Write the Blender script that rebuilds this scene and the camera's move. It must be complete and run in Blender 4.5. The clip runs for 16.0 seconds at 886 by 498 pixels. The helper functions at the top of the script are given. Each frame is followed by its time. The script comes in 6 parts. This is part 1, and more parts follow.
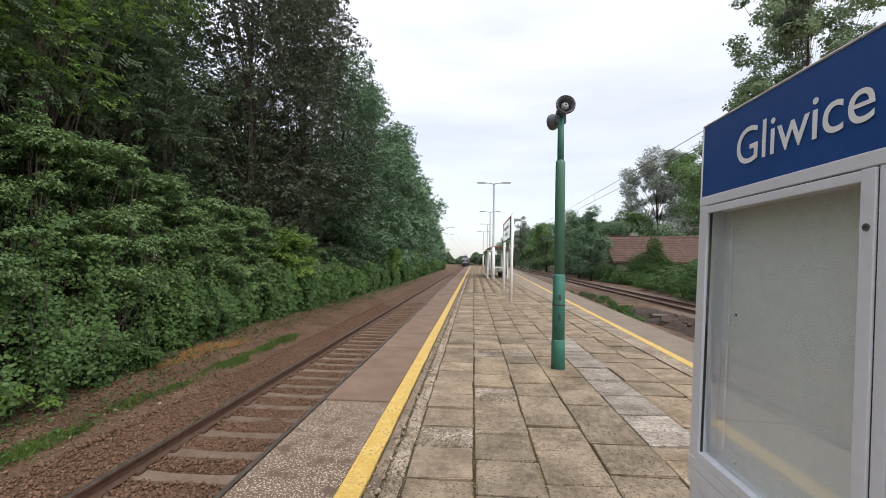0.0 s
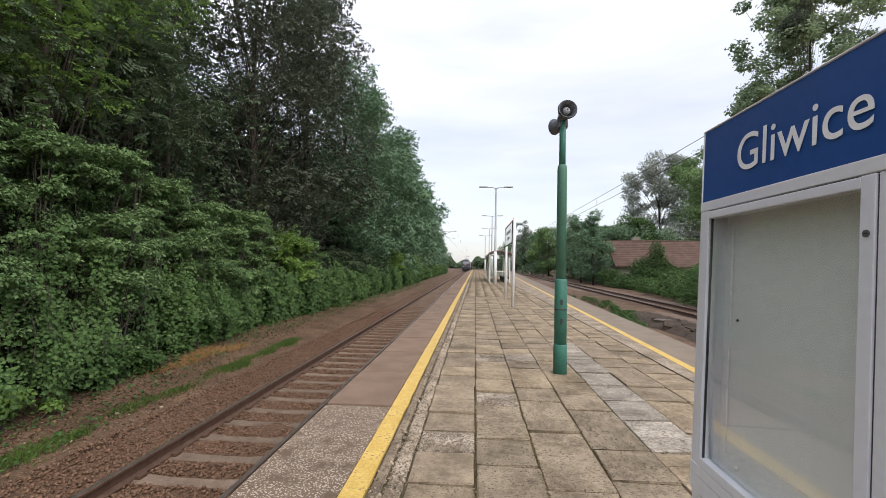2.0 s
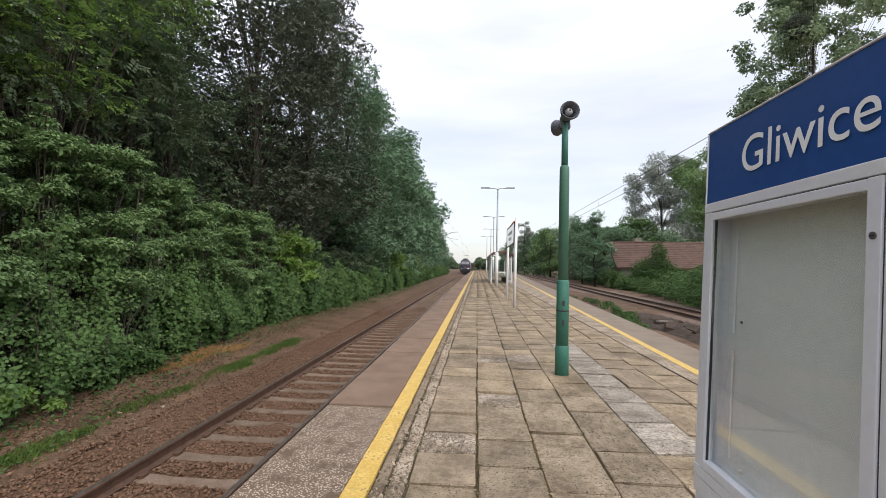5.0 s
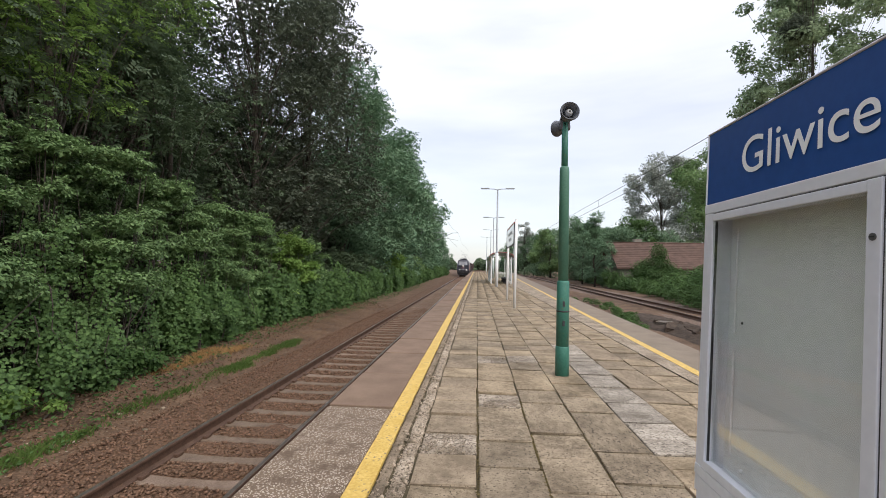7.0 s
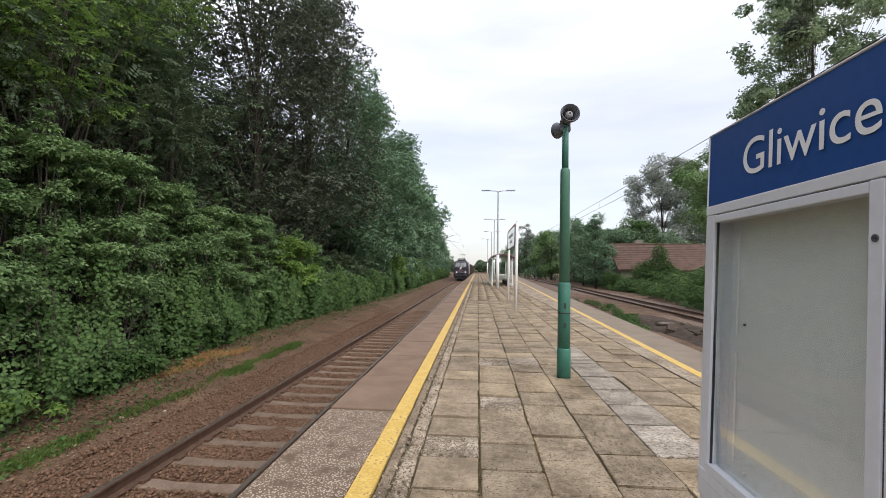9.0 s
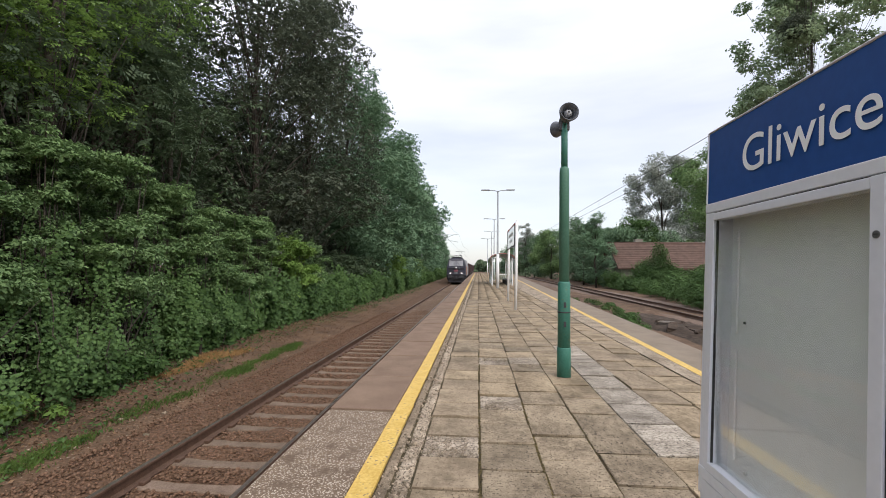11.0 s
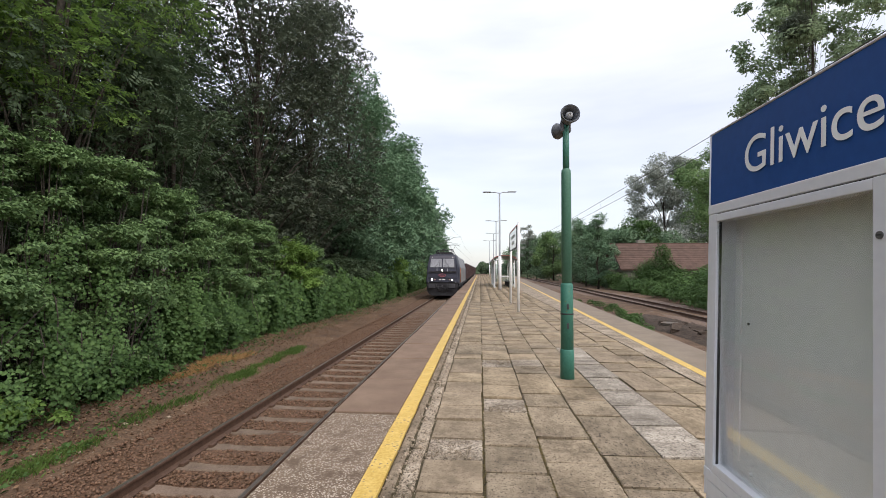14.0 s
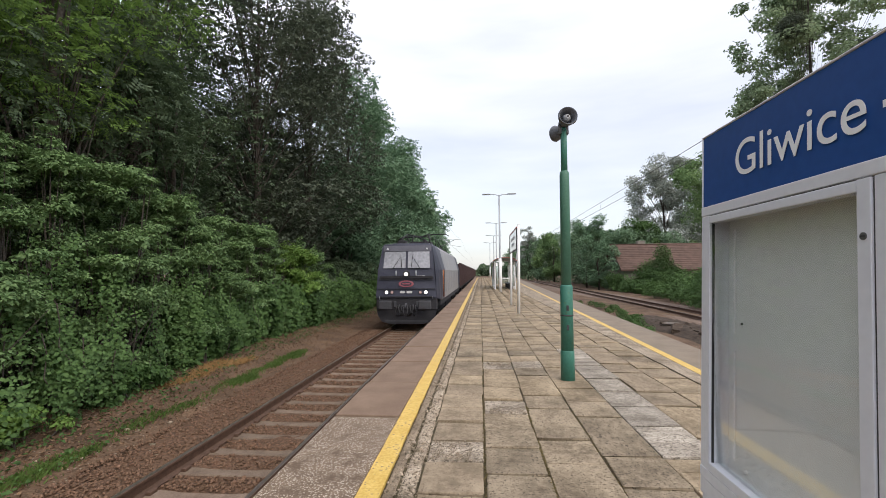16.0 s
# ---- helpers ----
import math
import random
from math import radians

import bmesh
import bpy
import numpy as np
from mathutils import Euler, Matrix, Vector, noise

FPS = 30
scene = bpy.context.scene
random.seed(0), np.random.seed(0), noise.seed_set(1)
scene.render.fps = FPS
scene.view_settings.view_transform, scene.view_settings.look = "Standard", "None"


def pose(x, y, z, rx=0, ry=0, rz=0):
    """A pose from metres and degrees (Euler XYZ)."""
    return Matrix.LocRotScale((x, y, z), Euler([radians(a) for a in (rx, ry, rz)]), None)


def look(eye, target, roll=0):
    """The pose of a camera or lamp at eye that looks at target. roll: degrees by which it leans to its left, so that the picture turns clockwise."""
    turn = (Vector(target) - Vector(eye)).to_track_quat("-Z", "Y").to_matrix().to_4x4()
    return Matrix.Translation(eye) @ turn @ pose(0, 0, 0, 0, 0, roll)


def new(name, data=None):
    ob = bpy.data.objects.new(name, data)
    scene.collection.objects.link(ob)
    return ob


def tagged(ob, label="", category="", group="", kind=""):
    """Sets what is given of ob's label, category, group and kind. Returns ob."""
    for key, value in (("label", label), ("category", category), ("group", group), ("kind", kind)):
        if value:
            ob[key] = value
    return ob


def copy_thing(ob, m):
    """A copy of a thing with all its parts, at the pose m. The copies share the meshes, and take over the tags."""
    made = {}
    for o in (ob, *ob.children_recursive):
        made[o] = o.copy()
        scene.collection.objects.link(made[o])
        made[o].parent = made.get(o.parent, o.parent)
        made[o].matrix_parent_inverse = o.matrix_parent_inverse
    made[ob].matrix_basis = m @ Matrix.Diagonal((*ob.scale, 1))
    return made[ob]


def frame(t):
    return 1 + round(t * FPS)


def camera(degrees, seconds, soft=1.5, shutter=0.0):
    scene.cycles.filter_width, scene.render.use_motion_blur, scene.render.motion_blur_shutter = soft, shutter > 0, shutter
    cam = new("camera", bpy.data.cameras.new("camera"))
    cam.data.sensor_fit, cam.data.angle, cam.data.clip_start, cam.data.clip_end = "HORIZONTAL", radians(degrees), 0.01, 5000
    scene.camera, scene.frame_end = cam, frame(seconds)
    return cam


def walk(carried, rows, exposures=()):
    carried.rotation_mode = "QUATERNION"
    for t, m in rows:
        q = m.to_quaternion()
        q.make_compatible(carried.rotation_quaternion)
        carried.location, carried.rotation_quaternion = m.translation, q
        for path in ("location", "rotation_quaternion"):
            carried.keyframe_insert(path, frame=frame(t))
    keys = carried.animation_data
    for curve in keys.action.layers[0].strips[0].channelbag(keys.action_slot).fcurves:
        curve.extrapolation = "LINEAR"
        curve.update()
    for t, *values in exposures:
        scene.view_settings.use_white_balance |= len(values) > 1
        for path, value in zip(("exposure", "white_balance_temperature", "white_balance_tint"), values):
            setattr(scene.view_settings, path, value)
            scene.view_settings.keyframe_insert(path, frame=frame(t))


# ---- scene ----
cam = camera(92.2, 16.0, soft=0.9)
# seconds, place, turn to the left, tilt up, lean (degrees)
PATH = [
    (0, 0.007, 0.008, 1.575, 4.111, 1.463, 0.770),
    (0.5, 0.009, 0.006, 1.576, 4.122, 1.653, 0.846),
    (1, 0.011, 0.005, 1.579, 4.192, 1.745, 0.862),
    (1.5, 0.006, 0.001, 1.577, 4.278, 1.872, 0.939),
    (2, 0.010, 0.003, 1.578, 4.383, 2.005, 0.883),
    (2.5, 0.009, 0.001, 1.580, 4.485, 2.010, 0.830),
    (3, 0.002, 0.004, 1.577, 4.484, 2.060, 0.958),
    (3.5, 0.002, 0.005, 1.579, 4.583, 2.096, 0.978),
    (4, 0.004, 0.008, 1.578, 4.584, 2.088, 1.040),
    (6.5, 0.001, -0.003, 1.579, 4.587, 2.149, 1.082),
    (7, -0.000, -0.000, 1.580, 4.580, 2.190, 1.000),
    (7.5, 0.000, 0.001, 1.581, 4.574, 2.222, 0.927),
    (8, -0.004, -0.003, 1.581, 4.597, 2.300, 0.906),
    (8.5, -0.007, -0.006, 1.579, 4.613, 2.428, 0.867),
    (9, -0.002, 0.000, 1.582, 4.691, 2.466, 0.792),
    (11.5, 0.006, 0.012, 1.580, 4.666, 2.447, 0.342),
    (12, 0.005, 0.009, 1.581, 4.687, 2.500, 0.193),
    (12.5, 0.003, 0.001, 1.581, 4.780, 2.508, 0.157),
    (13, 0.001, -0.002, 1.583, 4.802, 2.558, 0.109),
    (13.5, 0.003, -0.001, 1.583, 4.908, 2.700, 0.130),
    (14, 0.001, 0.005, 1.583, 4.958, 2.755, 0.078),
    (14.5, -0.001, -0.004, 1.588, 4.989, 2.936, -0.092),
    (15, 0.002, -0.015, 1.588, 4.967, 3.013, -0.156),
    (15.5, 0.008, -0.017, 1.588, 4.933, 3.059, -0.398),
    (16, 0.014, -0.020, 1.587, 5.001, 3.098, -0.483),
]


def aim(x, y, z, turn, tilt, lean):
    a, b = radians(turn), radians(tilt)
    way = Vector((-math.sin(a) * math.cos(b), math.cos(a) * math.cos(b), math.sin(b)))
    return look((x, y, z), Vector((x, y, z)) + way * 5, lean)


walk(cam, [(row[0], aim(*row[1:])) for row in PATH])

# ---- light: a bright overcast sky ----
world = bpy.data.worlds.new("world")
scene.world = world
world.use_nodes = True
wn, wl = world.node_tree.nodes, world.node_tree.links
wn.clear()
SUN_EL, SUN_ROT = radians(44), radians(140)
sky = wn.new("ShaderNodeTexSky")
sky.sky_type, sky.sun_disc, sky.sun_elevation, sky.sun_rotation = "NISHITA", False, SUN_EL, SUN_ROT
sky.air_density, sky.dust_density = 1.0, 1.0
w_sky = wn.new("ShaderNodeBackground")
w_sky.inputs["Strength"].default_value = 0.05
wl.new(sky.outputs[0], w_sky.inputs["Color"])
w_tc = wn.new("ShaderNodeTexCoord")
w_map = wn.new("ShaderNodeMapping")
w_map.inputs["Scale"].default_value = (1.0, 1.0, 5.0)
wl.new(w_tc.outputs["Generated"], w_map.inputs["Vector"])
w_noise = wn.new("ShaderNodeTexNoise")
w_noise.inputs["Scale"].default_value, w_noise.inputs["Detail"].default_value = 1.6, 5
wl.new(w_map.outputs[0], w_noise.inputs["Vector"])
w_ramp = wn.new("ShaderNodeValToRGB")
w_ramp.color_ramp.elements[0].position, w_ramp.color_ramp.elements[0].color = 0.34, (0.75, 0.755, 0.85, 1)
w_ramp.color_ramp.elements[1].position, w_ramp.color_ramp.elements[1].color = 0.62, (1.0, 0.98, 1.03, 1)
wl.new(w_noise.outputs["Fac"], w_ramp.inputs[0])
w_cloud = wn.new("ShaderNodeBackground")
# an overcast sky is brighter overhead than near the horizon
w_sep, w_grad = wn.new("ShaderNodeSeparateXYZ"), wn.new("ShaderNodeMath")
wl.new(w_tc.outputs["Generated"], w_sep.inputs[0])
w_grad.operation, w_grad.inputs[1].default_value, w_grad.inputs[2].default_value = "MULTIPLY_ADD", 0.66, 0.42
w_grad.use_clamp = False
w_up = wn.new("ShaderNodeMath")
w_up.operation, w_up.inputs[1].default_value = "MAXIMUM", 0.0
wl.new(w_sep.outputs["Z"], w_up.inputs[0]), wl.new(w_up.outputs[0], w_grad.inputs[0])
wl.new(w_grad.outputs[0], w_cloud.inputs["Strength"])
wl.new(w_ramp.outputs[0], w_cloud.inputs["Color"])
w_add = wn.new("ShaderNodeAddShader")
wl.new(w_sky.outputs[0], w_add.inputs[0]), wl.new(w_cloud.outputs[0], w_add.inputs[1])
w_out = wn.new("ShaderNodeOutputWorld")
wl.new(w_add.outputs[0], w_out.inputs["Surface"])
sun_data = bpy.data.lights.new("sun", "SUN")
sun_data.energy, sun_data.angle, sun_data.color = 1.5, radians(45), (1, 0.9, 0.77)
sun = new("sun", sun_data)
sun.matrix_world = look((0, 0, 60), (-40, 48, 0))
scene.view_settings.exposure = 0.46


# ---- materials ----
def material(name, low, high, scale=6.0, rough=0.8, bump=0.3, fine=60.0, metal=0.0, per=None, spread=0.0, speck=None, spec=0.4, depth=0.01, ramp_at=(0.36, 0.64)):
    """Two-scale variation from low to high, relief, and per-object or per-island spread of brightness."""
    m = bpy.data.materials.new(name)
    m.use_nodes = True
    n, l = m.node_tree.nodes, m.node_tree.links
    b = n["Principled BSDF"]
    b.inputs["Roughness"].default_value, b.inputs["Metallic"].default_value = rough, metal
    b.inputs["Specular IOR Level"].default_value = spec
    tc = n.new("ShaderNodeTexCoord")
    coords = tc.outputs["Object"]
    if per == "object":
        oi, va = n.new("ShaderNodeObjectInfo"), n.new("ShaderNodeVectorMath")
        l.new(tc.outputs["Object"], va.inputs[0]), l.new(oi.outputs["Location"], va.inputs[1])
        coords = va.outputs[0]
    big, small = n.new("ShaderNodeTexNoise"), n.new("ShaderNodeTexNoise")
    for x, s, d in ((big, scale, 4), (small, fine, 3)):
        x.inputs["Scale"].default_value, x.inputs["Detail"].default_value = s, d
        l.new(coords, x.inputs["Vector"])
    add = n.new("ShaderNodeMath")
    add.operation = "MULTIPLY_ADD"
    add.inputs[1].default_value = 0.55
    half = n.new("ShaderNodeMath")
    half.operation, half.inputs[1].default_value = "MULTIPLY", 0.45
    l.new(big.outputs["Fac"], half.inputs[0])
    l.new(small.outputs["Fac"], add.inputs[0]), l.new(half.outputs[0], add.inputs[2])
    ramp = n.new("ShaderNodeValToRGB")
    ramp.color_ramp.elements[0].position, ramp.color_ramp.elements[1].position = ramp_at
    ramp.color_ramp.elements[0].color, ramp.color_ramp.elements[1].color = (*low, 1), (*high, 1)
    l.new(add.outputs[0], ramp.inputs[0])
    colour = ramp.outputs[0]
    if speck:
        v = n.new("ShaderNodeTexVoronoi")
        v.inputs["Scale"].default_value = speck[1]
        warp, wa, wb = n.new("ShaderNodeTexNoise"), n.new("ShaderNodeVectorMath"), n.new("ShaderNodeVectorMath")
        warp.inputs["Scale"].default_value, warp.inputs["Detail"].default_value = speck[1] * 0.7, 3
        wa.operation, wa.inputs["Scale"].default_value = "SCALE", 1.6 / speck[1]
        l.new(coords, warp.inputs["Vector"]), l.new(warp.outputs["Color"], wa.inputs[0])
        l.new(coords, wb.inputs[0]), l.new(wa.outputs[0], wb.inputs[1]), l.new(wb.outputs[0], v.inputs["Vector"])
        sr = n.new("ShaderNodeValToRGB")
        sr.color_ramp.elements[0].position, sr.color_ramp.elements[1].position = speck[2], speck[2] + 0.08
        sr.color_ramp.elements[0].color, sr.color_ramp.elements[1].color = (1, 1, 1, 1), (0, 0, 0, 1)
        l.new(v.outputs["Distance"], sr.inputs[0])
        mask = n.new("ShaderNodeMath")
        mask.operation = "MULTIPLY"
        mr = n.new("ShaderNodeValToRGB")
        mr.color_ramp.elements[0].position, mr.color_ramp.elements[1].position = (0.42, 0.58) if len(speck) < 4 else (speck[3], speck[3] + 0.15)
        l.new(big.outputs["Fac"], mr.inputs[0])
        l.new(sr.outputs[0], mask.inputs[0]), l.new(mr.outputs[0], mask.inputs[1])
        mix = n.new("ShaderNodeMix")
        mix.data_type = "RGBA"
        l.new(mask.outputs[0], mix.inputs[0]), l.new(colour, mix.inputs[6])
        mix.inputs[7].default_value = (*speck[0], 1)
        colour = mix.outputs[2]
    if per:
        info = n.new("ShaderNodeObjectInfo" if per == "object" else "ShaderNodeNewGeometry")
        hs = n.new("ShaderNodeHueSaturation")
        mr = n.new("ShaderNodeMapRange")
        mr.inputs["To Min"].default_value, mr.inputs["To Max"].default_value = 1 - spread, 1 + spread
        l.new(info.outputs["Random" if per == "object" else "Random Per Island"], mr.inputs[0])
        l.new(mr.outputs[0], hs.inputs["Value"]), l.new(colour, hs.inputs["Color"])
        hm = n.new("ShaderNodeMapRange")
        hm.inputs["To Min"].default_value, hm.inputs["To Max"].default_value = 0.5 + spread * 0.02, 0.5 - spread * 0.02
        l.new(info.outputs["Random" if per == "object" else "Random Per Island"], hm.inputs[0])
        l.new(hm.outputs[0], hs.inputs["Hue"])
        colour = hs.outputs[0]
    l.new(colour, b.inputs["Base Color"])
    if bump:
        bp = n.new("ShaderNodeBump")
        bp.inputs["Strength"].default_value, bp.inputs["Distance"].default_value = bump, depth
        l.new(add.outputs[0], bp.inputs["Height"]), l.new(bp.outputs[0], b.inputs["Normal"])
    return m


def slab_material(name, low, high, per="object", pits=0.595, stretch=1.0):
    """Worn concrete: stains a hand wide, fine mottling, and dark pits where grains have come out."""
    m = bpy.data.materials.new(name)
    m.use_nodes = True
    n, l = m.node_tree.nodes, m.node_tree.links
    b = n["Principled BSDF"]
    b.inputs["Roughness"].default_value, b.inputs["Specular IOR Level"].default_value = 0.88, 0.35
    tc, mp = n.new("ShaderNodeTexCoord"), n.new("ShaderNodeMapping")
    mp.inputs["Scale"].default_value = (1.0, stretch, 1.0)
    coords = tc.outputs["Object"]
    info = n.new("ShaderNodeObjectInfo" if per == "object" else "ShaderNodeNewGeometry")
    if per == "object":
        va = n.new("ShaderNodeVectorMath")
        l.new(coords, va.inputs[0]), l.new(info.outputs["Location"], va.inputs[1])
        coords = va.outputs[0]
    l.new(coords, mp.inputs["Vector"])
    layers = []
    for scale, detail, rough in ((2.4, 3, 0.5), (17, 4, 0.6), (90, 3, 0.6), (52, 4, 0.6)):
        t = n.new("ShaderNodeTexNoise")
        t.inputs["Scale"].default_value, t.inputs["Detail"].default_value, t.inputs["Roughness"].default_value = scale, detail, rough
        l.new(mp.outputs[0], t.inputs["Vector"])
        layers.append(t.outputs["Fac"])
    total = None
    for out, w in zip(layers[:3], (0.45, 0.33, 0.22)):
        k = n.new("ShaderNodeMath")
        k.operation, k.inputs[1].default_value, k.inputs[2].default_value = "MULTIPLY_ADD", w, 0.0
        l.new(out, k.inputs[0])
        if total:
            l.new(total, k.inputs[2])
        total = k.outputs[0]
    ramp = n.new("ShaderNodeValToRGB")
    ramp.color_ramp.elements[0].position, ramp.color_ramp.elements[1].position = 0.4, 0.6
    ramp.color_ramp.elements[0].color, ramp.color_ramp.elements[1].color = (*low, 1), (*high, 1)
    l.new(total, ramp.inputs[0])
    pit = n.new("ShaderNodeValToRGB")
    pit.color_ramp.elements[0].position, pit.color_ramp.elements[1].position = pits, pits + 0.045
    l.new(layers[3], pit.inputs[0])
    mix = n.new("ShaderNodeMix")
    mix.data_type = "RGBA"
    mix.inputs[7].default_value = (*[c * 0.6 for c in low], 1)
    l.new(pit.outputs[0], mix.inputs[0]), l.new(ramp.outputs[0], mix.inputs[6])
    hs, mr = n.new("ShaderNodeHueSaturation"), n.new("ShaderNodeMapRange")
    mr.inputs["To Min"].default_value, mr.inputs["To Max"].default_value = 0.84, 1.16
    l.new(info.outputs["Random" if per == "object" else "Random Per Island"], mr.inputs[0])
    l.new(mr.outputs[0], hs.inputs["Value"]), l.new(mix.outputs[2], hs.inputs["Color"])
    l.new(hs.outputs[0], b.inputs["Base Color"])
    deep = n.new("ShaderNodeMath")
    deep.operation, deep.inputs[1].default_value = "MULTIPLY_ADD", -0.35
    l.new(pit.outputs[0], deep.inputs[0]), l.new(total, deep.inputs[2])
    bp = n.new("ShaderNodeBump")
    bp.inputs["Strength"].default_value, bp.inputs["Distance"].default_value = 0.8, 0.012
    l.new(deep.outputs[0], bp.inputs["Height"]), l.new(bp.outputs[0], b.inputs["Normal"])
    return m


def leaf_material(name, low, high, thin=0.3):
    m = bpy.data.materials.new(name)
    m.use_nodes = True
    n, l = m.node_tree.nodes, m.node_tree.links
    b = n["Principled BSDF"]
    b.inputs["Roughness"].default_value, b.inputs["Specular IOR Level"].default_value = 0.6, 0.22
    geo = n.new("ShaderNodeNewGeometry")
    tc = n.new("ShaderNodeTexCoord")
    no = n.new("ShaderNodeTexNoise")
    no.inputs["Scale"].default_value = 0.45
    l.new(tc.outputs["Object"], no.inputs["Vector"])
    mx = n.new("ShaderNodeMath")
    mx.operation, mx.inputs[1].default_value = "MULTIPLY_ADD", 0.42
    sb = n.new("ShaderNodeMath")
    sb.operation, sb.inputs[1].default_value = "SUBTRACT", 0.2
    l.new(geo.outputs["Random Per Island"], mx.inputs[0]), l.new(no.outputs["Fac"], sb.inputs[0]), l.new(sb.outputs[0], mx.inputs[2])
    ramp = n.new("ShaderNodeValToRGB")
    ramp.color_ramp.elements[0].color, ramp.color_ramp.elements[1].color = (*low, 1), (*high, 1)
    l.new(mx.outputs[0], ramp.inputs[0]), l.new(ramp.outputs[0], b.inputs["Base Color"])
    tr = n.new("ShaderNodeBsdfTranslucent")
    l.new(ramp.outputs[0], tr.inputs["Color"])
    mix = n.new("ShaderNodeMixShader")
    mix.inputs[0].default_value = thin
    l.new(b.outputs[0], mix.inputs[1]), l.new(tr.outputs[0], mix.inputs[2])
    l.new(mix.outputs[0], n["Material Output"].inputs["Surface"])
    return m


def glass_material(name, tint=(0.9, 0.95, 0.93), clear=0.75, rough=0.03):
    m = bpy.data.materials.new(name)
    m.use_nodes = True
    n, l = m.node_tree.nodes, m.node_tree.links
    n.remove(n["Principled BSDF"])
    t, g, f, mix = n.new("ShaderNodeBsdfTransparent"), n.new("ShaderNodeBsdfGlossy"), n.new("ShaderNodeLayerWeight"), n.new("ShaderNodeMixShader")
    t.inputs[0].default_value, g.inputs["Roughness"].default_value, f.inputs[0].default_value = (*tint, 1), rough, 0.5
    pw, sc = n.new("ShaderNodeMath"), n.new("ShaderNodeMath")
    pw.operation, pw.inputs[1].default_value = "POWER", 3.5
    sc.operation, sc.inputs[1].default_value, sc.inputs[2].default_value = "MULTIPLY_ADD", 0.8, 0.07
    l.new(f.outputs["Facing"], pw.inputs[0]), l.new(pw.outputs[0], sc.inputs[0])
    l.new(sc.outputs[0], mix.inputs[0]), l.new(t.outputs[0], mix.inputs[1]), l.new(g.outputs[0], mix.inputs[2])
    l.new(mix.outputs[0], n["Material Output"].inputs["Surface"])
    return m


def glow_material(name, colour, strength):
    m = bpy.data.materials.new(name)
    m.use_nodes = True
    b = m.node_tree.nodes["Principled BSDF"]
    b.inputs["Base Color"].default_value = (*colour, 1)
    b.inputs["Emission Color"].default_value, b.inputs["Emission Strength"].default_value = (*colour, 1), strength
    return m


SLAB = slab_material("worn_concrete_slab", (0.16, 0.12, 0.074), (0.385, 0.303, 0.202))
SLAB_FAR = slab_material("worn_concrete_slab_far", (0.16, 0.12, 0.074), (0.385, 0.303, 0.202), "island")
SLAB_WARM = slab_material("warm_smooth_concrete_slab", (0.178, 0.136, 0.09), (0.365, 0.288, 0.198), pits=0.6)
SLAB_DARK = slab_material("dark_pitted_concrete_slab", (0.135, 0.103, 0.067), (0.35, 0.28, 0.193), pits=0.575)
SLAB_BROKEN = slab_material("broken_pale_slab", (0.165, 0.13, 0.092), (0.52, 0.44, 0.345), pits=0.54)
SLAB_PALE = slab_material("pale_scoured_concrete_slab", (0.19, 0.16, 0.124), (0.5, 0.44, 0.362), pits=0.545, stretch=2.2)
JOINT = material("mossy_joint_soil", (0.035, 0.029, 0.014), (0.12, 0.096, 0.055), 5.0, 1.0, 0.6, 80)
CRUMBLE = slab_material("crumbled_concrete", (0.19, 0.146, 0.098), (0.52, 0.43, 0.325), "island", 0.54)
EDGESTRIP = slab_material("kerb_concrete", (0.13, 0.098, 0.066), (0.3, 0.237, 0.165), "island", 0.6)
GRIT = material("asphalt_with_white_grit", (0.118, 0.08, 0.052), (0.2, 0.143, 0.096), 5.0, 0.85, 0.6, 60, speck=((0.5, 0.43, 0.35), 56, 0.325, 0.33))
PLATE = material("brownish_platform_plate", (0.152, 0.098, 0.066), (0.247, 0.173, 0.122), 2.5, 0.85, 0.3, 90, per="object", spread=0.12)
ASPHALT = material("grey_brown_asphalt", (0.17, 0.133, 0.0977), (0.259, 0.21, 0.156), 2.0, 0.85, 0.4, 90)
YELLOW = material("worn_yellow_paint", (0.53, 0.335, 0.07), (0.7, 0.5, 0.145), 5.0, 0.65, 0.5, 40, speck=((0.24, 0.175, 0.1), 26, 0.23))
EDGE = material("stained_edge_concrete", (0.1, 0.085, 0.07), (0.22, 0.19, 0.16), 3.0, 0.9, 0.5, 40)
BALLAST = material("brown_ballast", (0.05, 0.027, 0.0155), (0.19, 0.108, 0.064), 16.0, 0.95, 1.0, 34, depth=0.04)
BALLAST_FAR = material("grey_pink_ballast", (0.075, 0.05, 0.036), (0.26, 0.185, 0.14), 12.0, 0.95, 1.0, 30, depth=0.04)
MOSS = material("joint_moss", (0.085, 0.066, 0.028), (0.2, 0.157, 0.066), 20, 0.95, 0.2, 60, per="island", spread=0.3)
CHIP = material("pale_concrete_chip", (0.1605, 0.125, 0.0855), (0.428, 0.35, 0.2565), 20, 0.9, 0.3, 60, per="island", spread=0.35)
STONE = material("ballast_stone", (0.09, 0.05, 0.0295), (0.235, 0.141, 0.089), 20, 0.9, 0.3, 60, per="island", spread=0.22)
EARTH = material("dry_earth_with_litter", (0.056, 0.033, 0.0195), (0.178, 0.11, 0.066), 1.2, 1.0, 1.0, 22, speck=((0.3, 0.26, 0.2), 14, 0.13), depth=0.04)
SPOIL = material("dark_spoil_earth", (0.025, 0.018, 0.013), (0.1, 0.072, 0.052), 6, 1.0, 1.0, 30, depth=0.04)
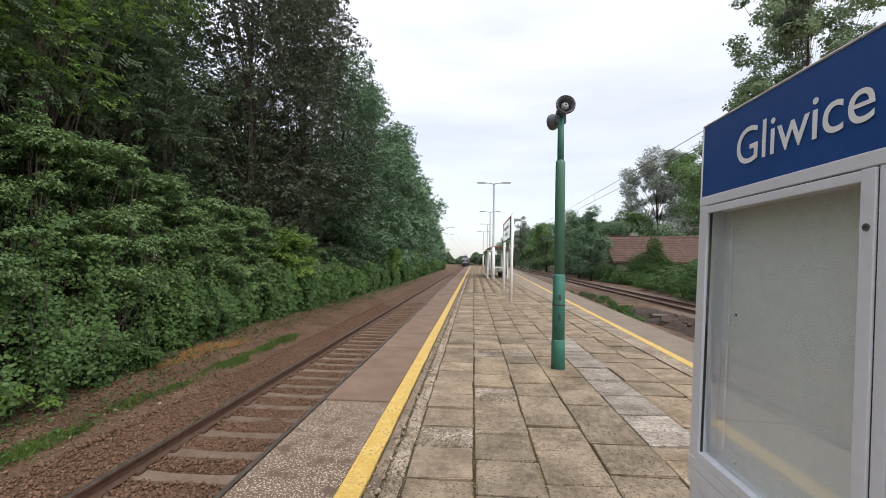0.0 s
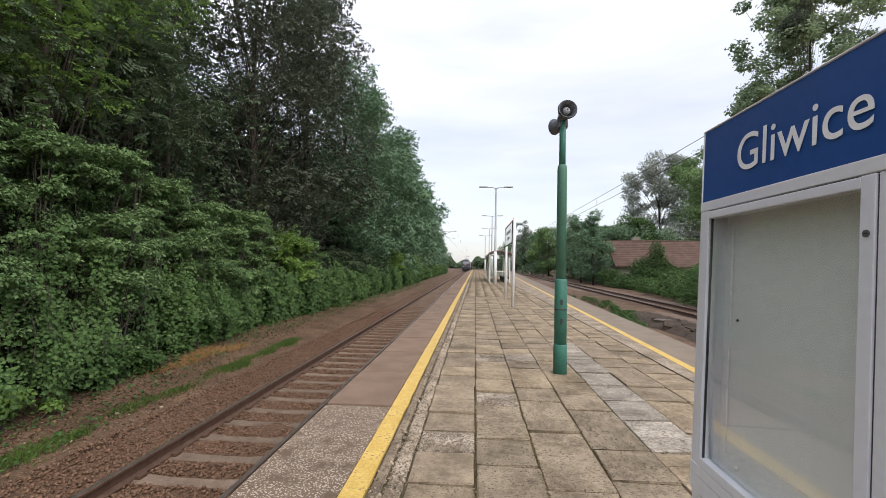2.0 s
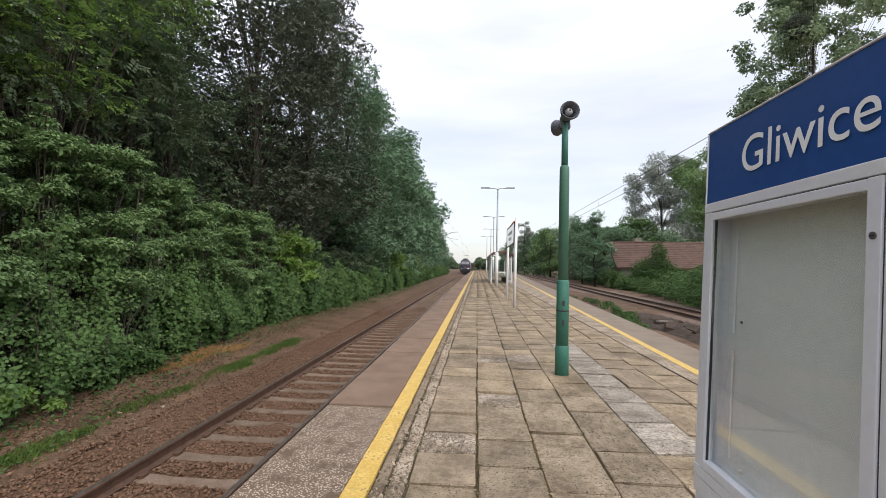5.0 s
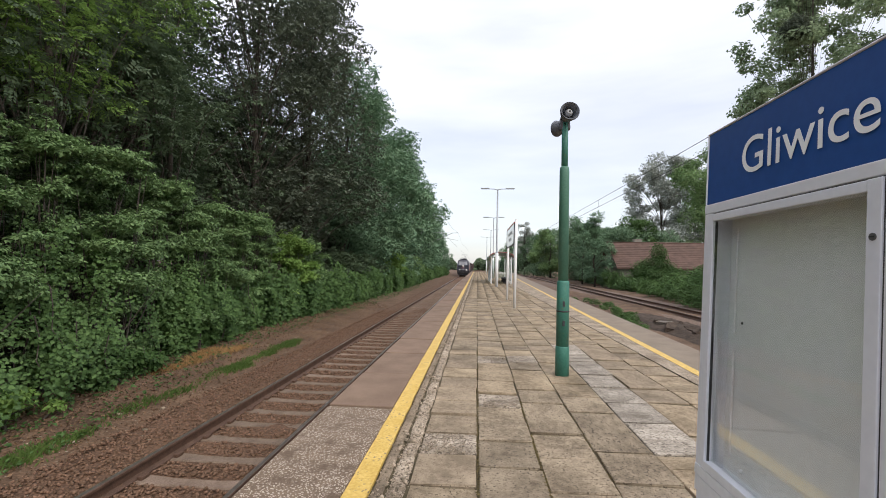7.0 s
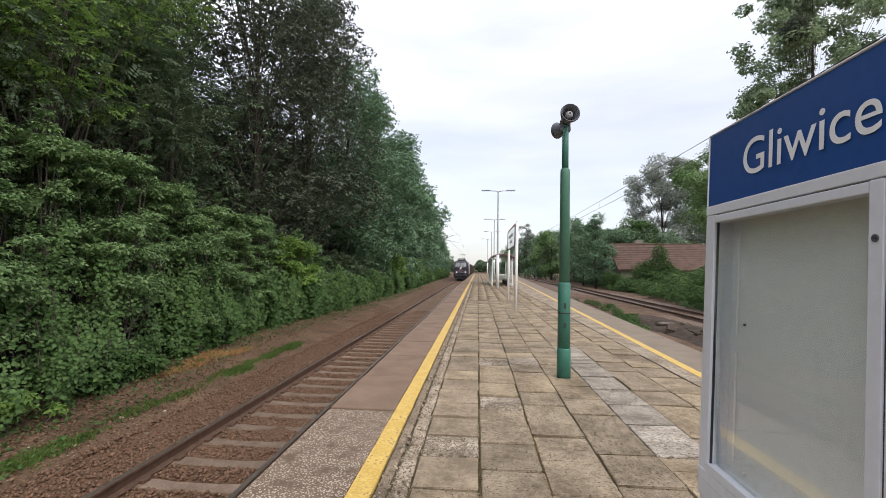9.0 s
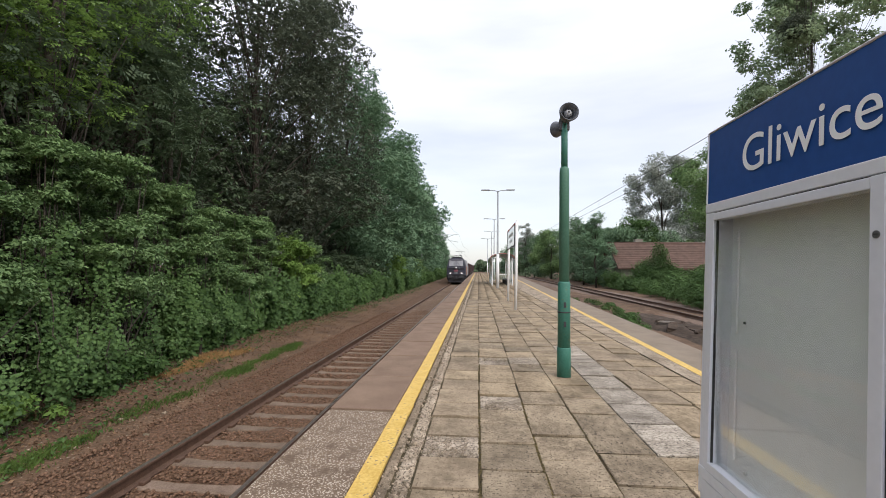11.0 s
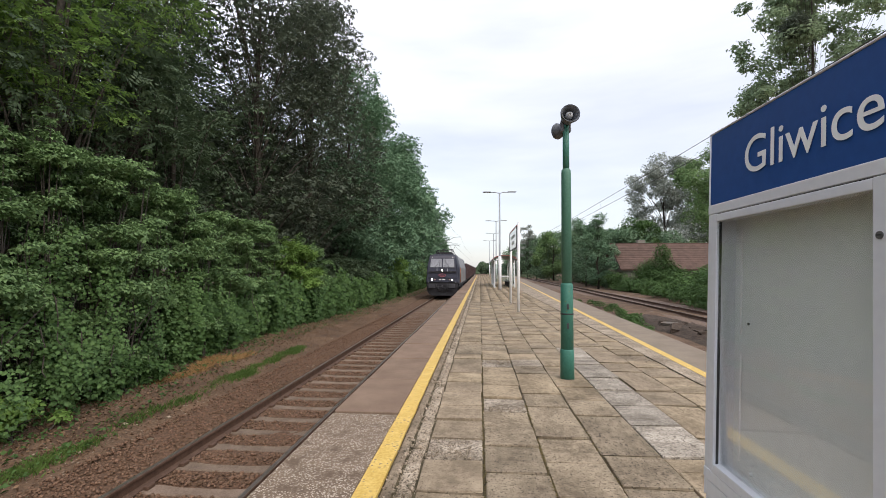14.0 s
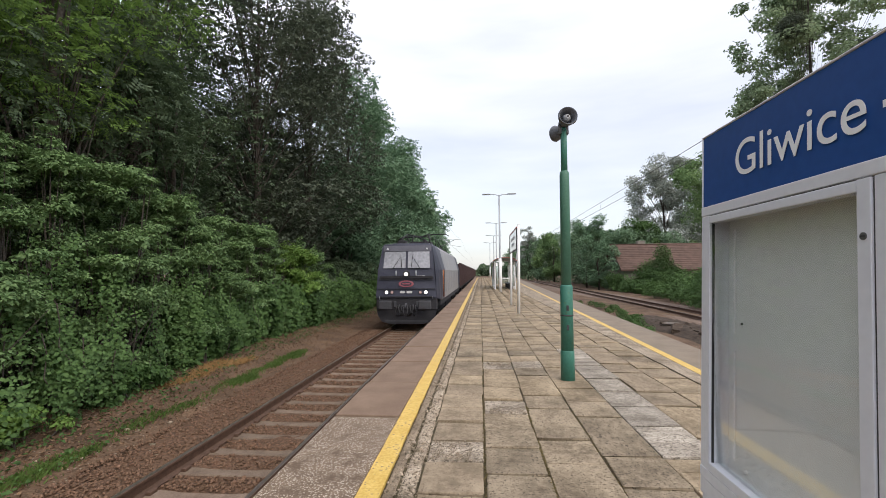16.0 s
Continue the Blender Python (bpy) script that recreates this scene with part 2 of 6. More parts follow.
SLEEPER = material("stained_concrete_sleeper", (0.125, 0.088, 0.062), (0.24, 0.178, 0.132), 4, 0.9, 0.4, 60, per="object", spread=0.15)
RUST = material("rusty_steel", (0.07, 0.04, 0.027), (0.15, 0.09, 0.062), 8, 0.7, 0.3, 70, metal=0.3)
RAILTOP = material("worn_rail_head", (0.24, 0.2, 0.17), (0.36, 0.32, 0.29), 8, 0.35, 0.1, 60, metal=0.8)
BLUE = material("blue_sign_enamel", (0.0105, 0.06, 0.232), (0.015, 0.075, 0.278), 2, 0.45, 0.0, 30)
WHITE = material("white_lettering", (0.85, 0.85, 0.84), (0.9, 0.9, 0.89), 3, 0.5, 0.0, 40)
ALU = material("light_grey_aluminium", (0.713, 0.724, 0.756), (0.767, 0.778, 0.81), 2.5, 0.45, 0.05, 40, metal=0.1)
ALUDARK = material("shadow_gap_seal", (0.02, 0.02, 0.02), (0.05, 0.05, 0.05), 5, 0.7, 0.0, 40)
BACK = material("grey_green_back_panel", (0.78, 0.808, 0.785), (0.87, 0.89, 0.872), 1.2, 0.6, 0.05, 30)
CASEGLASS = glass_material("display_glass", (0.985, 0.99, 0.985))
GREEN = material("green_pole_paint", (0.03, 0.135, 0.1), (0.055, 0.19, 0.14), 5, 0.5, 0.2, 50, speck=((0.13, 0.15, 0.06), 18, 0.12))
MASTGREEN = material("faded_green_paint", (0.05, 0.145, 0.098), (0.082, 0.195, 0.138), 4, 0.55, 0.2, 50)
HORN = material("grey_horn", (0.075, 0.082, 0.095), (0.14, 0.148, 0.162), 6, 0.5, 0.05, 50)
HORNIN = material("pale_horn_mouth", (0.28, 0.29, 0.3), (0.4, 0.41, 0.42), 6, 0.5, 0.0, 50)
POST = material("white_post_paint", (0.74, 0.74, 0.74), (0.84, 0.84, 0.84), 4, 0.5, 0.1, 40)
STEEL = material("galvanised_steel", (0.3, 0.32, 0.34), (0.42, 0.44, 0.46), 5, 0.5, 0.1, 50, metal=0.5)
DARK = material("dark_painted_metal", (0.02, 0.02, 0.022), (0.045, 0.045, 0.05), 6, 0.6, 0.1, 50)
ROOF = material("rust_red_roof_tile", (0.06, 0.036, 0.027), (0.125, 0.076, 0.058), 1.5, 0.85, 0.4, 20, per="object", spread=0.08)
PLASTER = material("dirty_house_plaster", (0.15, 0.135, 0.112), (0.27, 0.247, 0.21), 1.0, 0.9, 0.3, 15)
BARK = material("bark", (0.035, 0.028, 0.022), (0.1, 0.085, 0.07), 4, 0.95, 0.8, 25, depth=0.03)
RED = material("red_roof_paint", (0.28, 0.04, 0.03), (0.38, 0.07, 0.05), 3, 0.5, 0.05, 40)
SHELTERGLASS = glass_material("shelter_glass", (0.75, 0.82, 0.8))
L_DARK = leaf_material("dark_maple_leaf", (0.043, 0.058, 0.042), (0.155, 0.185, 0.125))
# the next three colours carry extra blue for bluish shade and haze
L_DEEP = leaf_material("deep_green_leaf", (0.04, 0.065, 0.038), (0.135, 0.19, 0.1))
L_MID = leaf_material("green_leaf", (0.06, 0.118, 0.048), (0.29, 0.43, 0.178), 0.35)
L_BLUE = leaf_material("bluish_green_leaf", (0.075, 0.148, 0.088), (0.24, 0.37, 0.215))
L_BRIGHT = leaf_material("fresh_green_leaf", (0.095, 0.19, 0.04), (0.29, 0.43, 0.115), 0.42)
# a lighter leaf tone, with the sun on the crown put into its colour
L_CANOPY = leaf_material("sunlit_canopy_leaf", (0.075, 0.14, 0.04), (0.24, 0.36, 0.11), 0.5)
L_IVY = leaf_material("creeper_leaf", (0.031, 0.07, 0.021), (0.115, 0.205, 0.06))
L_CREEP = leaf_material("broad_creeper_leaf", (0.034, 0.076, 0.024), (0.16, 0.27, 0.085))
# distance haze is mixed into this leaf colour as lifted, bluish darks
L_FAR = leaf_material("haze_tinted_leaf", (0.075, 0.14, 0.082), (0.24, 0.35, 0.2))
# lightened colour stands in for haze and daylight through the crown
L_POPLAR = leaf_material("grey_green_poplar_leaf", (0.13, 0.19, 0.11), (0.4, 0.5, 0.3), 0.5)
L_SILVER = leaf_material("silvery_leaf", (0.19, 0.22, 0.19), (0.45, 0.48, 0.42), 0.45)
L_GRASS = leaf_material("grass_blade", (0.055, 0.1, 0.022), (0.14, 0.22, 0.055))
L_DRY = leaf_material("dry_grass", (0.22, 0.125, 0.052), (0.46, 0.29, 0.13))
L_LITTER = leaf_material("fallen_leaf", (0.07, 0.04, 0.025), (0.3, 0.19, 0.11), 0.1)


# ---- shape helpers ----
def bm_new():
    return bmesh.new()


def box(bm, x0, x1, y0, y1, z0, z1, bevel=0.0):
    vs = [bm.verts.new((x, y, z)) for z in (z0, z1) for y in (y0, y1) for x in (x0, x1)]
    fs = [bm.faces.new([vs[i] for i in q]) for q in ((0, 2, 3, 1), (4, 5, 7, 6), (0, 1, 5, 4), (2, 6, 7, 3), (0, 4, 6, 2), (1, 3, 7, 5))]
    if bevel:
        es = list({e for f in fs for e in f.edges})
        bmesh.ops.bevel(bm, geom=es, offset=bevel, segments=2, affect="EDGES", profile=0.5)
    return bm


def tube(bm, points, radii, seg=10, caps=True):
    """A round tube through points, with a radius at each."""
    points = [Vector(p) for p in points]
    rings = []
    for i, p in enumerate(points):
        d = (points[min(i + 1, len(points) - 1)] - points[max(i - 1, 0)]).normalized()
        a = d.orthogonal().normalized() if i == 0 else (a - d * a.dot(d)).normalized()
        b = d.cross(a)
        r = radii[i] if hasattr(radii, "__len__") else radii
        rings.append([bm.verts.new(p + (a * math.cos(2 * math.pi * k / seg) + b * math.sin(2 * math.pi * k / seg)) * r) for k in range(seg)])
    for u, v in zip(rings, rings[1:]):
        for k in range(seg):
            f = bm.faces.new((u[k], u[(k + 1) % seg], v[(k + 1) % seg], v[k]))
            f.smooth = True
    if caps:
        bm.faces.new(rings[0][::-1]), bm.faces.new(rings[-1])
    return bm


def prism(bm, outline, axis, a, b):
    """Extrude a closed outline (pairs) along axis 'x', 'y' or 'z' from a to b."""
    def at(p, s):
        return {"x": (s, p[0], p[1]), "y": (p[0], s, p[1]), "z": (p[0], p[1], s)}[axis]
    u, v = [bm.verts.new(at(p, a)) for p in outline], [bm.verts.new(at(p, b)) for p in outline]
    bm.faces.new(u[::-1]), bm.faces.new(v)
    for i in range(len(u)):
        j = (i + 1) % len(u)
        bm.faces.new((u[i], u[j], v[j], v[i]))
    return bm


def mesh_of(name, bm, mat):
    bmesh.ops.recalc_face_normals(bm, faces=bm.faces)
    me = bpy.data.meshes.new(name)
    bm.to_mesh(me)
    bm.free()
    me.materials.append(mat)
    return me


def part(name, bm, mat, parent=None, label=""):
    ob = new(name, bm if isinstance(bm, bpy.types.Mesh) else mesh_of(name, bm, mat))
    ob.parent = parent
    return tagged(ob, label) if label else ob


def thing(name, m, label, category, group=""):
    ob = new(name)
    ob.empty_display_size = 0.2
    ob.matrix_basis = m
    return tagged(ob, label, category, group)


def raw_mesh(name, verts, faces, mat, smooth=False):
    """A mesh from arrays of places and of faces that all have the same number of corners."""
    me = bpy.data.meshes.new(name)
    verts, faces = np.asarray(verts, dtype=np.float32), np.asarray(faces, dtype=np.int32)
    n, k = faces.shape
    me.vertices.add(len(verts)), me.loops.add(n * k), me.polygons.add(n)
    me.vertices.foreach_set("co", verts.ravel())
    me.loops.foreach_set("vertex_index", faces.ravel())
    me.polygons.foreach_set("loop_start", np.arange(0, n * k, k, dtype=np.int32))
    me.update(calc_edges=True)
    me.validate()
    if smooth:
        me.polygons.foreach_set("use_smooth", np.ones(n, dtype=bool))
    me.materials.append(mat)
    return me


def leaves_mesh(name, centres, normals, size, mat, rng, slim=0.5, droop=0.25):
    """Leaves, each a small folded kite."""
    n = len(centres)
    normals = normals / np.maximum(np.linalg.norm(normals, axis=1, keepdims=True), 1e-6)
    side = np.cross(normals, rng.normal(size=(n, 3)))
    side /= np.maximum(np.linalg.norm(side, axis=1, keepdims=True), 1e-6)
    along = np.cross(side, normals)
    s = (size * rng.uniform(0.6, 1.3, n))[:, None]
    v = np.empty((n, 4, 3))
    v[:, 0] = centres - along * s * 0.5
    v[:, 1] = centres + side * s * slim * 0.5 + normals * s * 0.08
    v[:, 2] = centres + along * s * 0.5 - normals * s * droop
    v[:, 3] = centres - side * s * slim * 0.5 + normals * s * 0.08
    i = np.arange(n)[:, None] * 4
    faces = np.concatenate([i + [0, 1, 2], i + [0, 2, 3]])
    return raw_mesh(name, v.reshape(-1, 3), faces, mat)


def sprays_mesh(name, centres, outward, size, mat, rng, leaflets=9, slim=0.55, flat=0.9):
    """Twigs with paired leaflets, like ash or elder: each spray lies nearly flat and droops outward."""
    n = len(centres)
    size = np.broadcast_to(size, n) * rng.uniform(0.7, 1.25, n)
    out = outward + rng.normal(size=(n, 3)) * 0.55
    out[:, 2] = out[:, 2] * 0.35 - 0.12
    out /= np.maximum(np.linalg.norm(out, axis=1, keepdims=True), 1e-6)
    nrm = np.array([0, 0, flat]) + outward * 0.35 + rng.normal(size=(n, 3)) * 0.28
    nrm -= out * (nrm * out).sum(1, keepdims=True)
    nrm /= np.maximum(np.linalg.norm(nrm, axis=1, keepdims=True), 1e-6)
    side = np.cross(nrm, out)
    v = np.empty((n, leaflets, 4, 3))
    ln = size[:, None] * 3.0
    for j in range(leaflets):
        last = j == leaflets - 1
        f = 1.0 if last else 0.15 + 0.8 * (j // 2) / ((leaflets - 1) / 2)
        sg = 0.0 if last else (1.0 if j % 2 else -1.0)
        root = centres + out * ln * (f - 0.5) - nrm * ln * 0.22 * f * f
        way = out * (1.0 if last else 0.55) + side * sg * 0.85 - nrm * 0.25 + rng.normal(size=(n, 3)) * 0.12
        way /= np.linalg.norm(way, axis=1, keepdims=True)
        wide = np.cross(nrm, way)
        s = (size * (1.0 - 0.25 * abs(f - 0.6)))[:, None]
        v[:, j, 0] = root
        v[:, j, 1] = root + way * s * 0.45 + wide * s * slim * 0.5 + nrm * s * 0.06
        v[:, j, 2] = root + way * s - nrm * s * 0.14
        v[:, j, 3] = root + way * s * 0.45 - wide * s * slim * 0.5 + nrm * s * 0.06
    i = np.arange(n * leaflets)[:, None] * 4
    faces = np.concatenate([i + [0, 1, 2], i + [0, 2, 3]])
    return raw_mesh(name, v.reshape(-1, 3), faces, mat)


def palms_mesh(name, centres, outward, size, mat, rng, leaves=6, slim=0.72, rise=1.1):
    """Whorls of broad leaves, like maple or creeper: each whorl is a loose plate with drooping tips."""
    n = len(centres)
    size = np.broadcast_to(size, n) * rng.uniform(0.65, 1.25, n)
    nrm = np.array([0, 0, rise]) + outward * 0.45 + rng.normal(size=(n, 3)) * 0.28
    nrm /= np.maximum(np.linalg.norm(nrm, axis=1, keepdims=True), 1e-6)
    a = np.cross(nrm, rng.normal(size=(n, 3)))
    a /= np.maximum(np.linalg.norm(a, axis=1, keepdims=True), 1e-6)
    b = np.cross(nrm, a)
    v = np.empty((n, leaves, 4, 3))
    for j in range(leaves):
        ang = 2 * math.pi * j / leaves + rng.normal(size=n) * 0.3
        way = a * np.cos(ang)[:, None] + b * np.sin(ang)[:, None] - nrm * rng.uniform(0.0, 0.55, n)[:, None]
        way /= np.linalg.norm(way, axis=1, keepdims=True)
        wide = np.cross(nrm, way)
        s = (size * rng.uniform(0.7, 1.2, n))[:, None]
        root = centres + way * s * 0.18 + nrm * s * (rng.normal(size=n) * 0.25)[:, None]
        v[:, j, 0] = root
        v[:, j, 1] = root + way * s * 0.45 + wide * s * slim * 0.5 + nrm * s * 0.07
        v[:, j, 2] = root + way * s - nrm * s * 0.2
        v[:, j, 3] = root + way * s * 0.45 - wide * s * slim * 0.5 + nrm * s * 0.07
    i = np.arange(n * leaves)[:, None] * 4
    return raw_mesh(name, v.reshape(-1, 3), np.concatenate([i + [0, 1, 2], i + [0, 2, 3]]), mat)


def foliage_mesh(name, style, rng, blobs, count, leaf, mat, slim=0.5, floor=-99.0):
    """A leaf mesh over clumps: style "leaf", "spray" or "palm"."""
    per = {"leaf": 1, "spray": 9, "palm": 6}[style]
    p, nr = clump_points(rng, blobs, count // per, 0.5, 0.9 if style == "leaf" else 0.2)
    keep = p[:, 2] > floor
    p, nr = p[keep], nr[keep]
    if style == "spray":
        return sprays_mesh(name, p, nr, leaf, mat, rng)
    if style == "palm":
        return palms_mesh(name, p, nr, leaf, mat, rng)
    return leaves_mesh(name, p, nr, leaf, mat, rng, slim)


def clump_points(rng, blobs, count, hollow=0.5, up=0.5):
    """Points and leaf directions scattered over ellipsoid clumps (x, y, z, rx, ry, rz)."""
    blobs = np.asarray(blobs, dtype=float)
    w = blobs[:, 3] * blobs[:, 4] + blobs[:, 4] * blobs[:, 5] + blobs[:, 3] * blobs[:, 5]
    pick = rng.choice(len(blobs), size=count, p=w / w.sum())
    d = rng.normal(size=(count, 3))
    d /= np.linalg.norm(d, axis=1, keepdims=True)
    r = hollow + (1 - hollow) * rng.uniform(size=count) ** 0.6
    r *= 1 + 0.16 * rng.normal(size=count)
    p = blobs[pick, :3] + d * blobs[pick, 3:] * r[:, None]
    nrm = d * 0.7 + np.array([0, 0, up]) + rng.normal(size=(count, 3)) * 0.45
    return p, nrm


def make_tree(m, height, radius, low, mat, leaf, count, seed, label, nblobs=26, lean=0.0, name="tree", squash=1.0, group="trees", style="leaf", clump=1.0, limb=0.28, slim=0.5, girth=1.0):
    """A tapered trunk with limbs that reach into a crown of leaf clumps."""
    rng = np.random.default_rng(seed)
    t = thing(name, m, label, "tree", group)
    bm = bm_new()
    r0 = (0.0085 * height + 0.04) * girth
    top = Vector((lean * height, rng.normal() * 0.3, height * 0.9))
    pts = [Vector((0, 0, -0.1)).lerp(top, f) + Vector((rng.normal(), rng.normal(), 0)) * 0.12 * (f > 0) for f in (0, 0.2, 0.4, 0.6, 0.8, 1)]
    tube(bm, pts, [r0 * 1.3, r0, r0 * 0.85, r0 * 0.65, r0 * 0.4, r0 * 0.12], 8)
    blobs = []
    for i in range(nblobs):
        f = (i + rng.uniform()) / nblobs
        z = low + (height - low) * f
        wide = radius * (0.35 + 0.9 * math.sin(math.pi * min(1, 0.12 + f * 0.85)) ** 0.8) * 0.85
        a, rr = rng.uniform(0, 2 * math.pi), wide * rng.uniform(0.25, 1.0)
        s = radius * rng.uniform(0.3, 0.56) * clump
        c = Vector((math.cos(a) * rr + lean * z, math.sin(a) * rr * squash, z))
        blobs.append((*c, s, s, s * rng.uniform(0.5, 0.85)))
        root = Vector((0, 0, 0)).lerp(top, max(0.12, f * 0.75))
        mid = root.lerp(c, 0.55) + Vector((0, 0, 0.12 * rr))
        tube(bm, [root, mid, c], [r0 * limb * (1.1 - f * 0.7), r0 * limb * 0.55, 0.012], 5, False)
    part("trunk", bm, BARK, t)
    part("crown", foliage_mesh("crown", style, rng, blobs, count, leaf, mat, slim), None, t)
    return t


def make_bush(m, blobs, mat, leaf, count, seed, label, name="bush", group="bushes", slim=0.5, style="leaf"):
    rng = np.random.default_rng(seed)
    t = thing(name, m, label, "bush", group)
    for b in blobs:
        c = Vector(b[:3])
        bm = bm_new()
        e = c + Vector(rng.normal(size=3)) * b[3] * 0.5
        tube(bm, [(c.x * 0.7 + rng.normal() * 0.15, c.y * 0.8 + rng.normal() * 0.2, -0.1), (c.x * 0.9, c.y * 0.9, c.z * 0.5), e], [0.022, 0.014, 0.005], 5, False)
        part("stem", bm, BARK, t)
    part("foliage", foliage_mesh("foliage", style, rng, blobs, count, leaf, mat, slim, -0.05), None, t)
    return t


# ---- setting ----
RAIL_Z = -0.9
TRACK_X = -3.36
EDGE_L = -1.63


def edge_right(y):
    return 3.95 + 0.046 * y


def line_right(y):
    return 3.13 + 0.037 * y


def ground_height(x, y):
    z = -1.16
    if x < -5.2:
        z += 0.16 * min(1, (-5.2 - x) / 1.6)
    if x > 8:
        z += 0.12 * math.sin(x * 0.9 + y * 0.11)
    if abs(y) < 150 and abs(x) < 40:
        z += 0.05 * noise.noise((x * 0.7, y * 0.5, 0)) + 0.03 * noise.noise((x * 2.3, y * 2.0, 4))
    return z


def make_ground():
    xs = [-2500, -700, -200, -80, -40, -25, -18] + [-14 + 0.3 * i for i in range(32)] + [-4, -2, 0, 2, 4] + [5 + 0.5 * i for i in range(30)] + [24, 32, 50, 90, 200, 700, 2500]
    ys = [-2500, -600, -100, -30] + [-10 + 0.5 * i for i in range(90)] + [36 + 2 * i for i in range(40)] + [130, 170, 250, 500, 1200, 3000]
    verts = [(x, y, ground_height(x, y)) for y in ys for x in xs]
    n = len(xs)
    faces = [(j * n + i, j * n + i + 1, (j + 1) * n + i + 1, (j + 1) * n + i) for j in range(len(ys) - 1) for i in range(n - 1)]
    tagged(part("ground", raw_mesh("ground", verts, faces, EARTH, True), None), "bare brown earth with dry leaf litter", "ground", kind="structure")


def make_bed(name, x0, x1, y0, y1, top, label, mat):
    """A ballast bed with shoulders that run down to the earth."""
    xs = np.concatenate([[x0 - 0.55], np.linspace(x0, x1, 22), [x1 + 0.4]])
    ys = np.concatenate([np.arange(y0, 30, 0.2), np.arange(30, y1 + 1, 2.5)])
    verts = []
    for y in ys:
        for k, x in enumerate(xs):
            z = top + (0.01 if abs(x + 3.36) < 0.66 else 0.05 if x < -4.25 and x > -5.2 else 0) + 0.028 * noise.noise((x * 5, y * 5, 1)) + 0.02 * noise.noise((x * 1.3, y * 1.1, 2))
            verts.append((x, y, -1.3 if k in (0, len(xs) - 1) else z))
    n = len(xs)
    faces = [(j * n + i, j * n + i + 1, (j + 1) * n + i + 1, (j + 1) * n + i) for j in range(len(ys) - 1) for i in range(n - 1)]
    tagged(part(name, raw_mesh(name, verts, faces, mat, True), None), label, "ballast", kind="stuff")


RAIL_PROFILE = [(-0.075, -0.172), (0.075, -0.172), (0.075, -0.16), (0.012, -0.135), (0.009, -0.05), (0.036, -0.036), (0.036, -0.006), (0.028, 0.0), (-0.028, 0.0), (-0.036, -0.006), (-0.036, -0.036), (-0.009, -0.05), (-0.012, -0.135), (-0.075, -0.16)]


def make_rail(x0, y0, x1, y1, z, label):
    bm = bm_new()
    prism(bm, RAIL_PROFILE, "y", 0, math.hypot(x1 - x0, y1 - y0))
    ob = part("rail", bm, RUST)
    head = bm_new()
    box(head, -0.027, 0.027, 0.01, math.hypot(x1 - x0, y1 - y0) - 0.01, -0.004, 0.003)
    part("running_band", head, RAILTOP, ob, "bright worn running band")
    ob.matrix_basis = pose(x0, y0, z, 0, 0, -math.degrees(math.atan2(x1 - x0, y1 - y0)))
    return tagged(ob, label, "rail", "rails", "structure")


def sleeper_mesh():
    bm = bm_new()
    secs = [(-1.3, 0.085, -0.02), (-1.22, 0.105, 0.0), (-0.5, 0.105, -0.004), (-0.3, 0.088, -0.012), (0.3, 0.088, -0.012), (0.5, 0.105, -0.004), (1.22, 0.105, 0.0), (1.3, 0.085, -0.02)]
    rings = [[bm.verts.new((x, s * w, z)) for s, w, z in ((-1, hw + 0.03, -0.2), (-1, hw, zt - 0.015), (-1, hw - 0.015, zt), (1, hw - 0.015, zt), (1, hw, zt - 0.015), (1, hw + 0.03, -0.2))] for x, hw, zt in secs]
    for u, v in zip(rings, rings[1:]):
        for k in range(5):
            bm.faces.new((u[k], u[k + 1], v[k + 1], v[k]))
    bm.faces.new(rings[0]), bm.faces.new(rings[-1][::-1])
    return mesh_of("sleeper", bm, SLEEPER)


def clip_mesh():
    bm = bm_new()
    for s in (-1, 1):
        box(bm, s * 0.11 - 0.035, s * 0.11 + 0.035, -0.06, 0.06, 0.0, 0.045, 0.008)
    return mesh_of("rail_fastening", bm, RUST)


def make_sleepers():
    me, clip = sleeper_mesh(), clip_mesh()
    rng = random.Random(3)
    bed = tagged(new("sleeper_row"), "row of stained concrete sleepers under the rails", "sleepers", kind="structure")
    for i in range(-4, 108):
        y = -1.17 + 0.615 * i
        o = part("sleeper", me, None, bed)
        o.matrix_basis = pose(TRACK_X + rng.uniform(-0.02, 0.02), y + rng.uniform(-0.02, 0.02), RAIL_Z - 0.165, 0, 0, rng.uniform(-1, 1))
        if y < 24:
            for s in (-0.7525, 0.7525):
                c = part("rail_fastening", clip, None, bed)
                c.matrix_basis = pose(TRACK_X + s, y, RAIL_Z - 0.17)


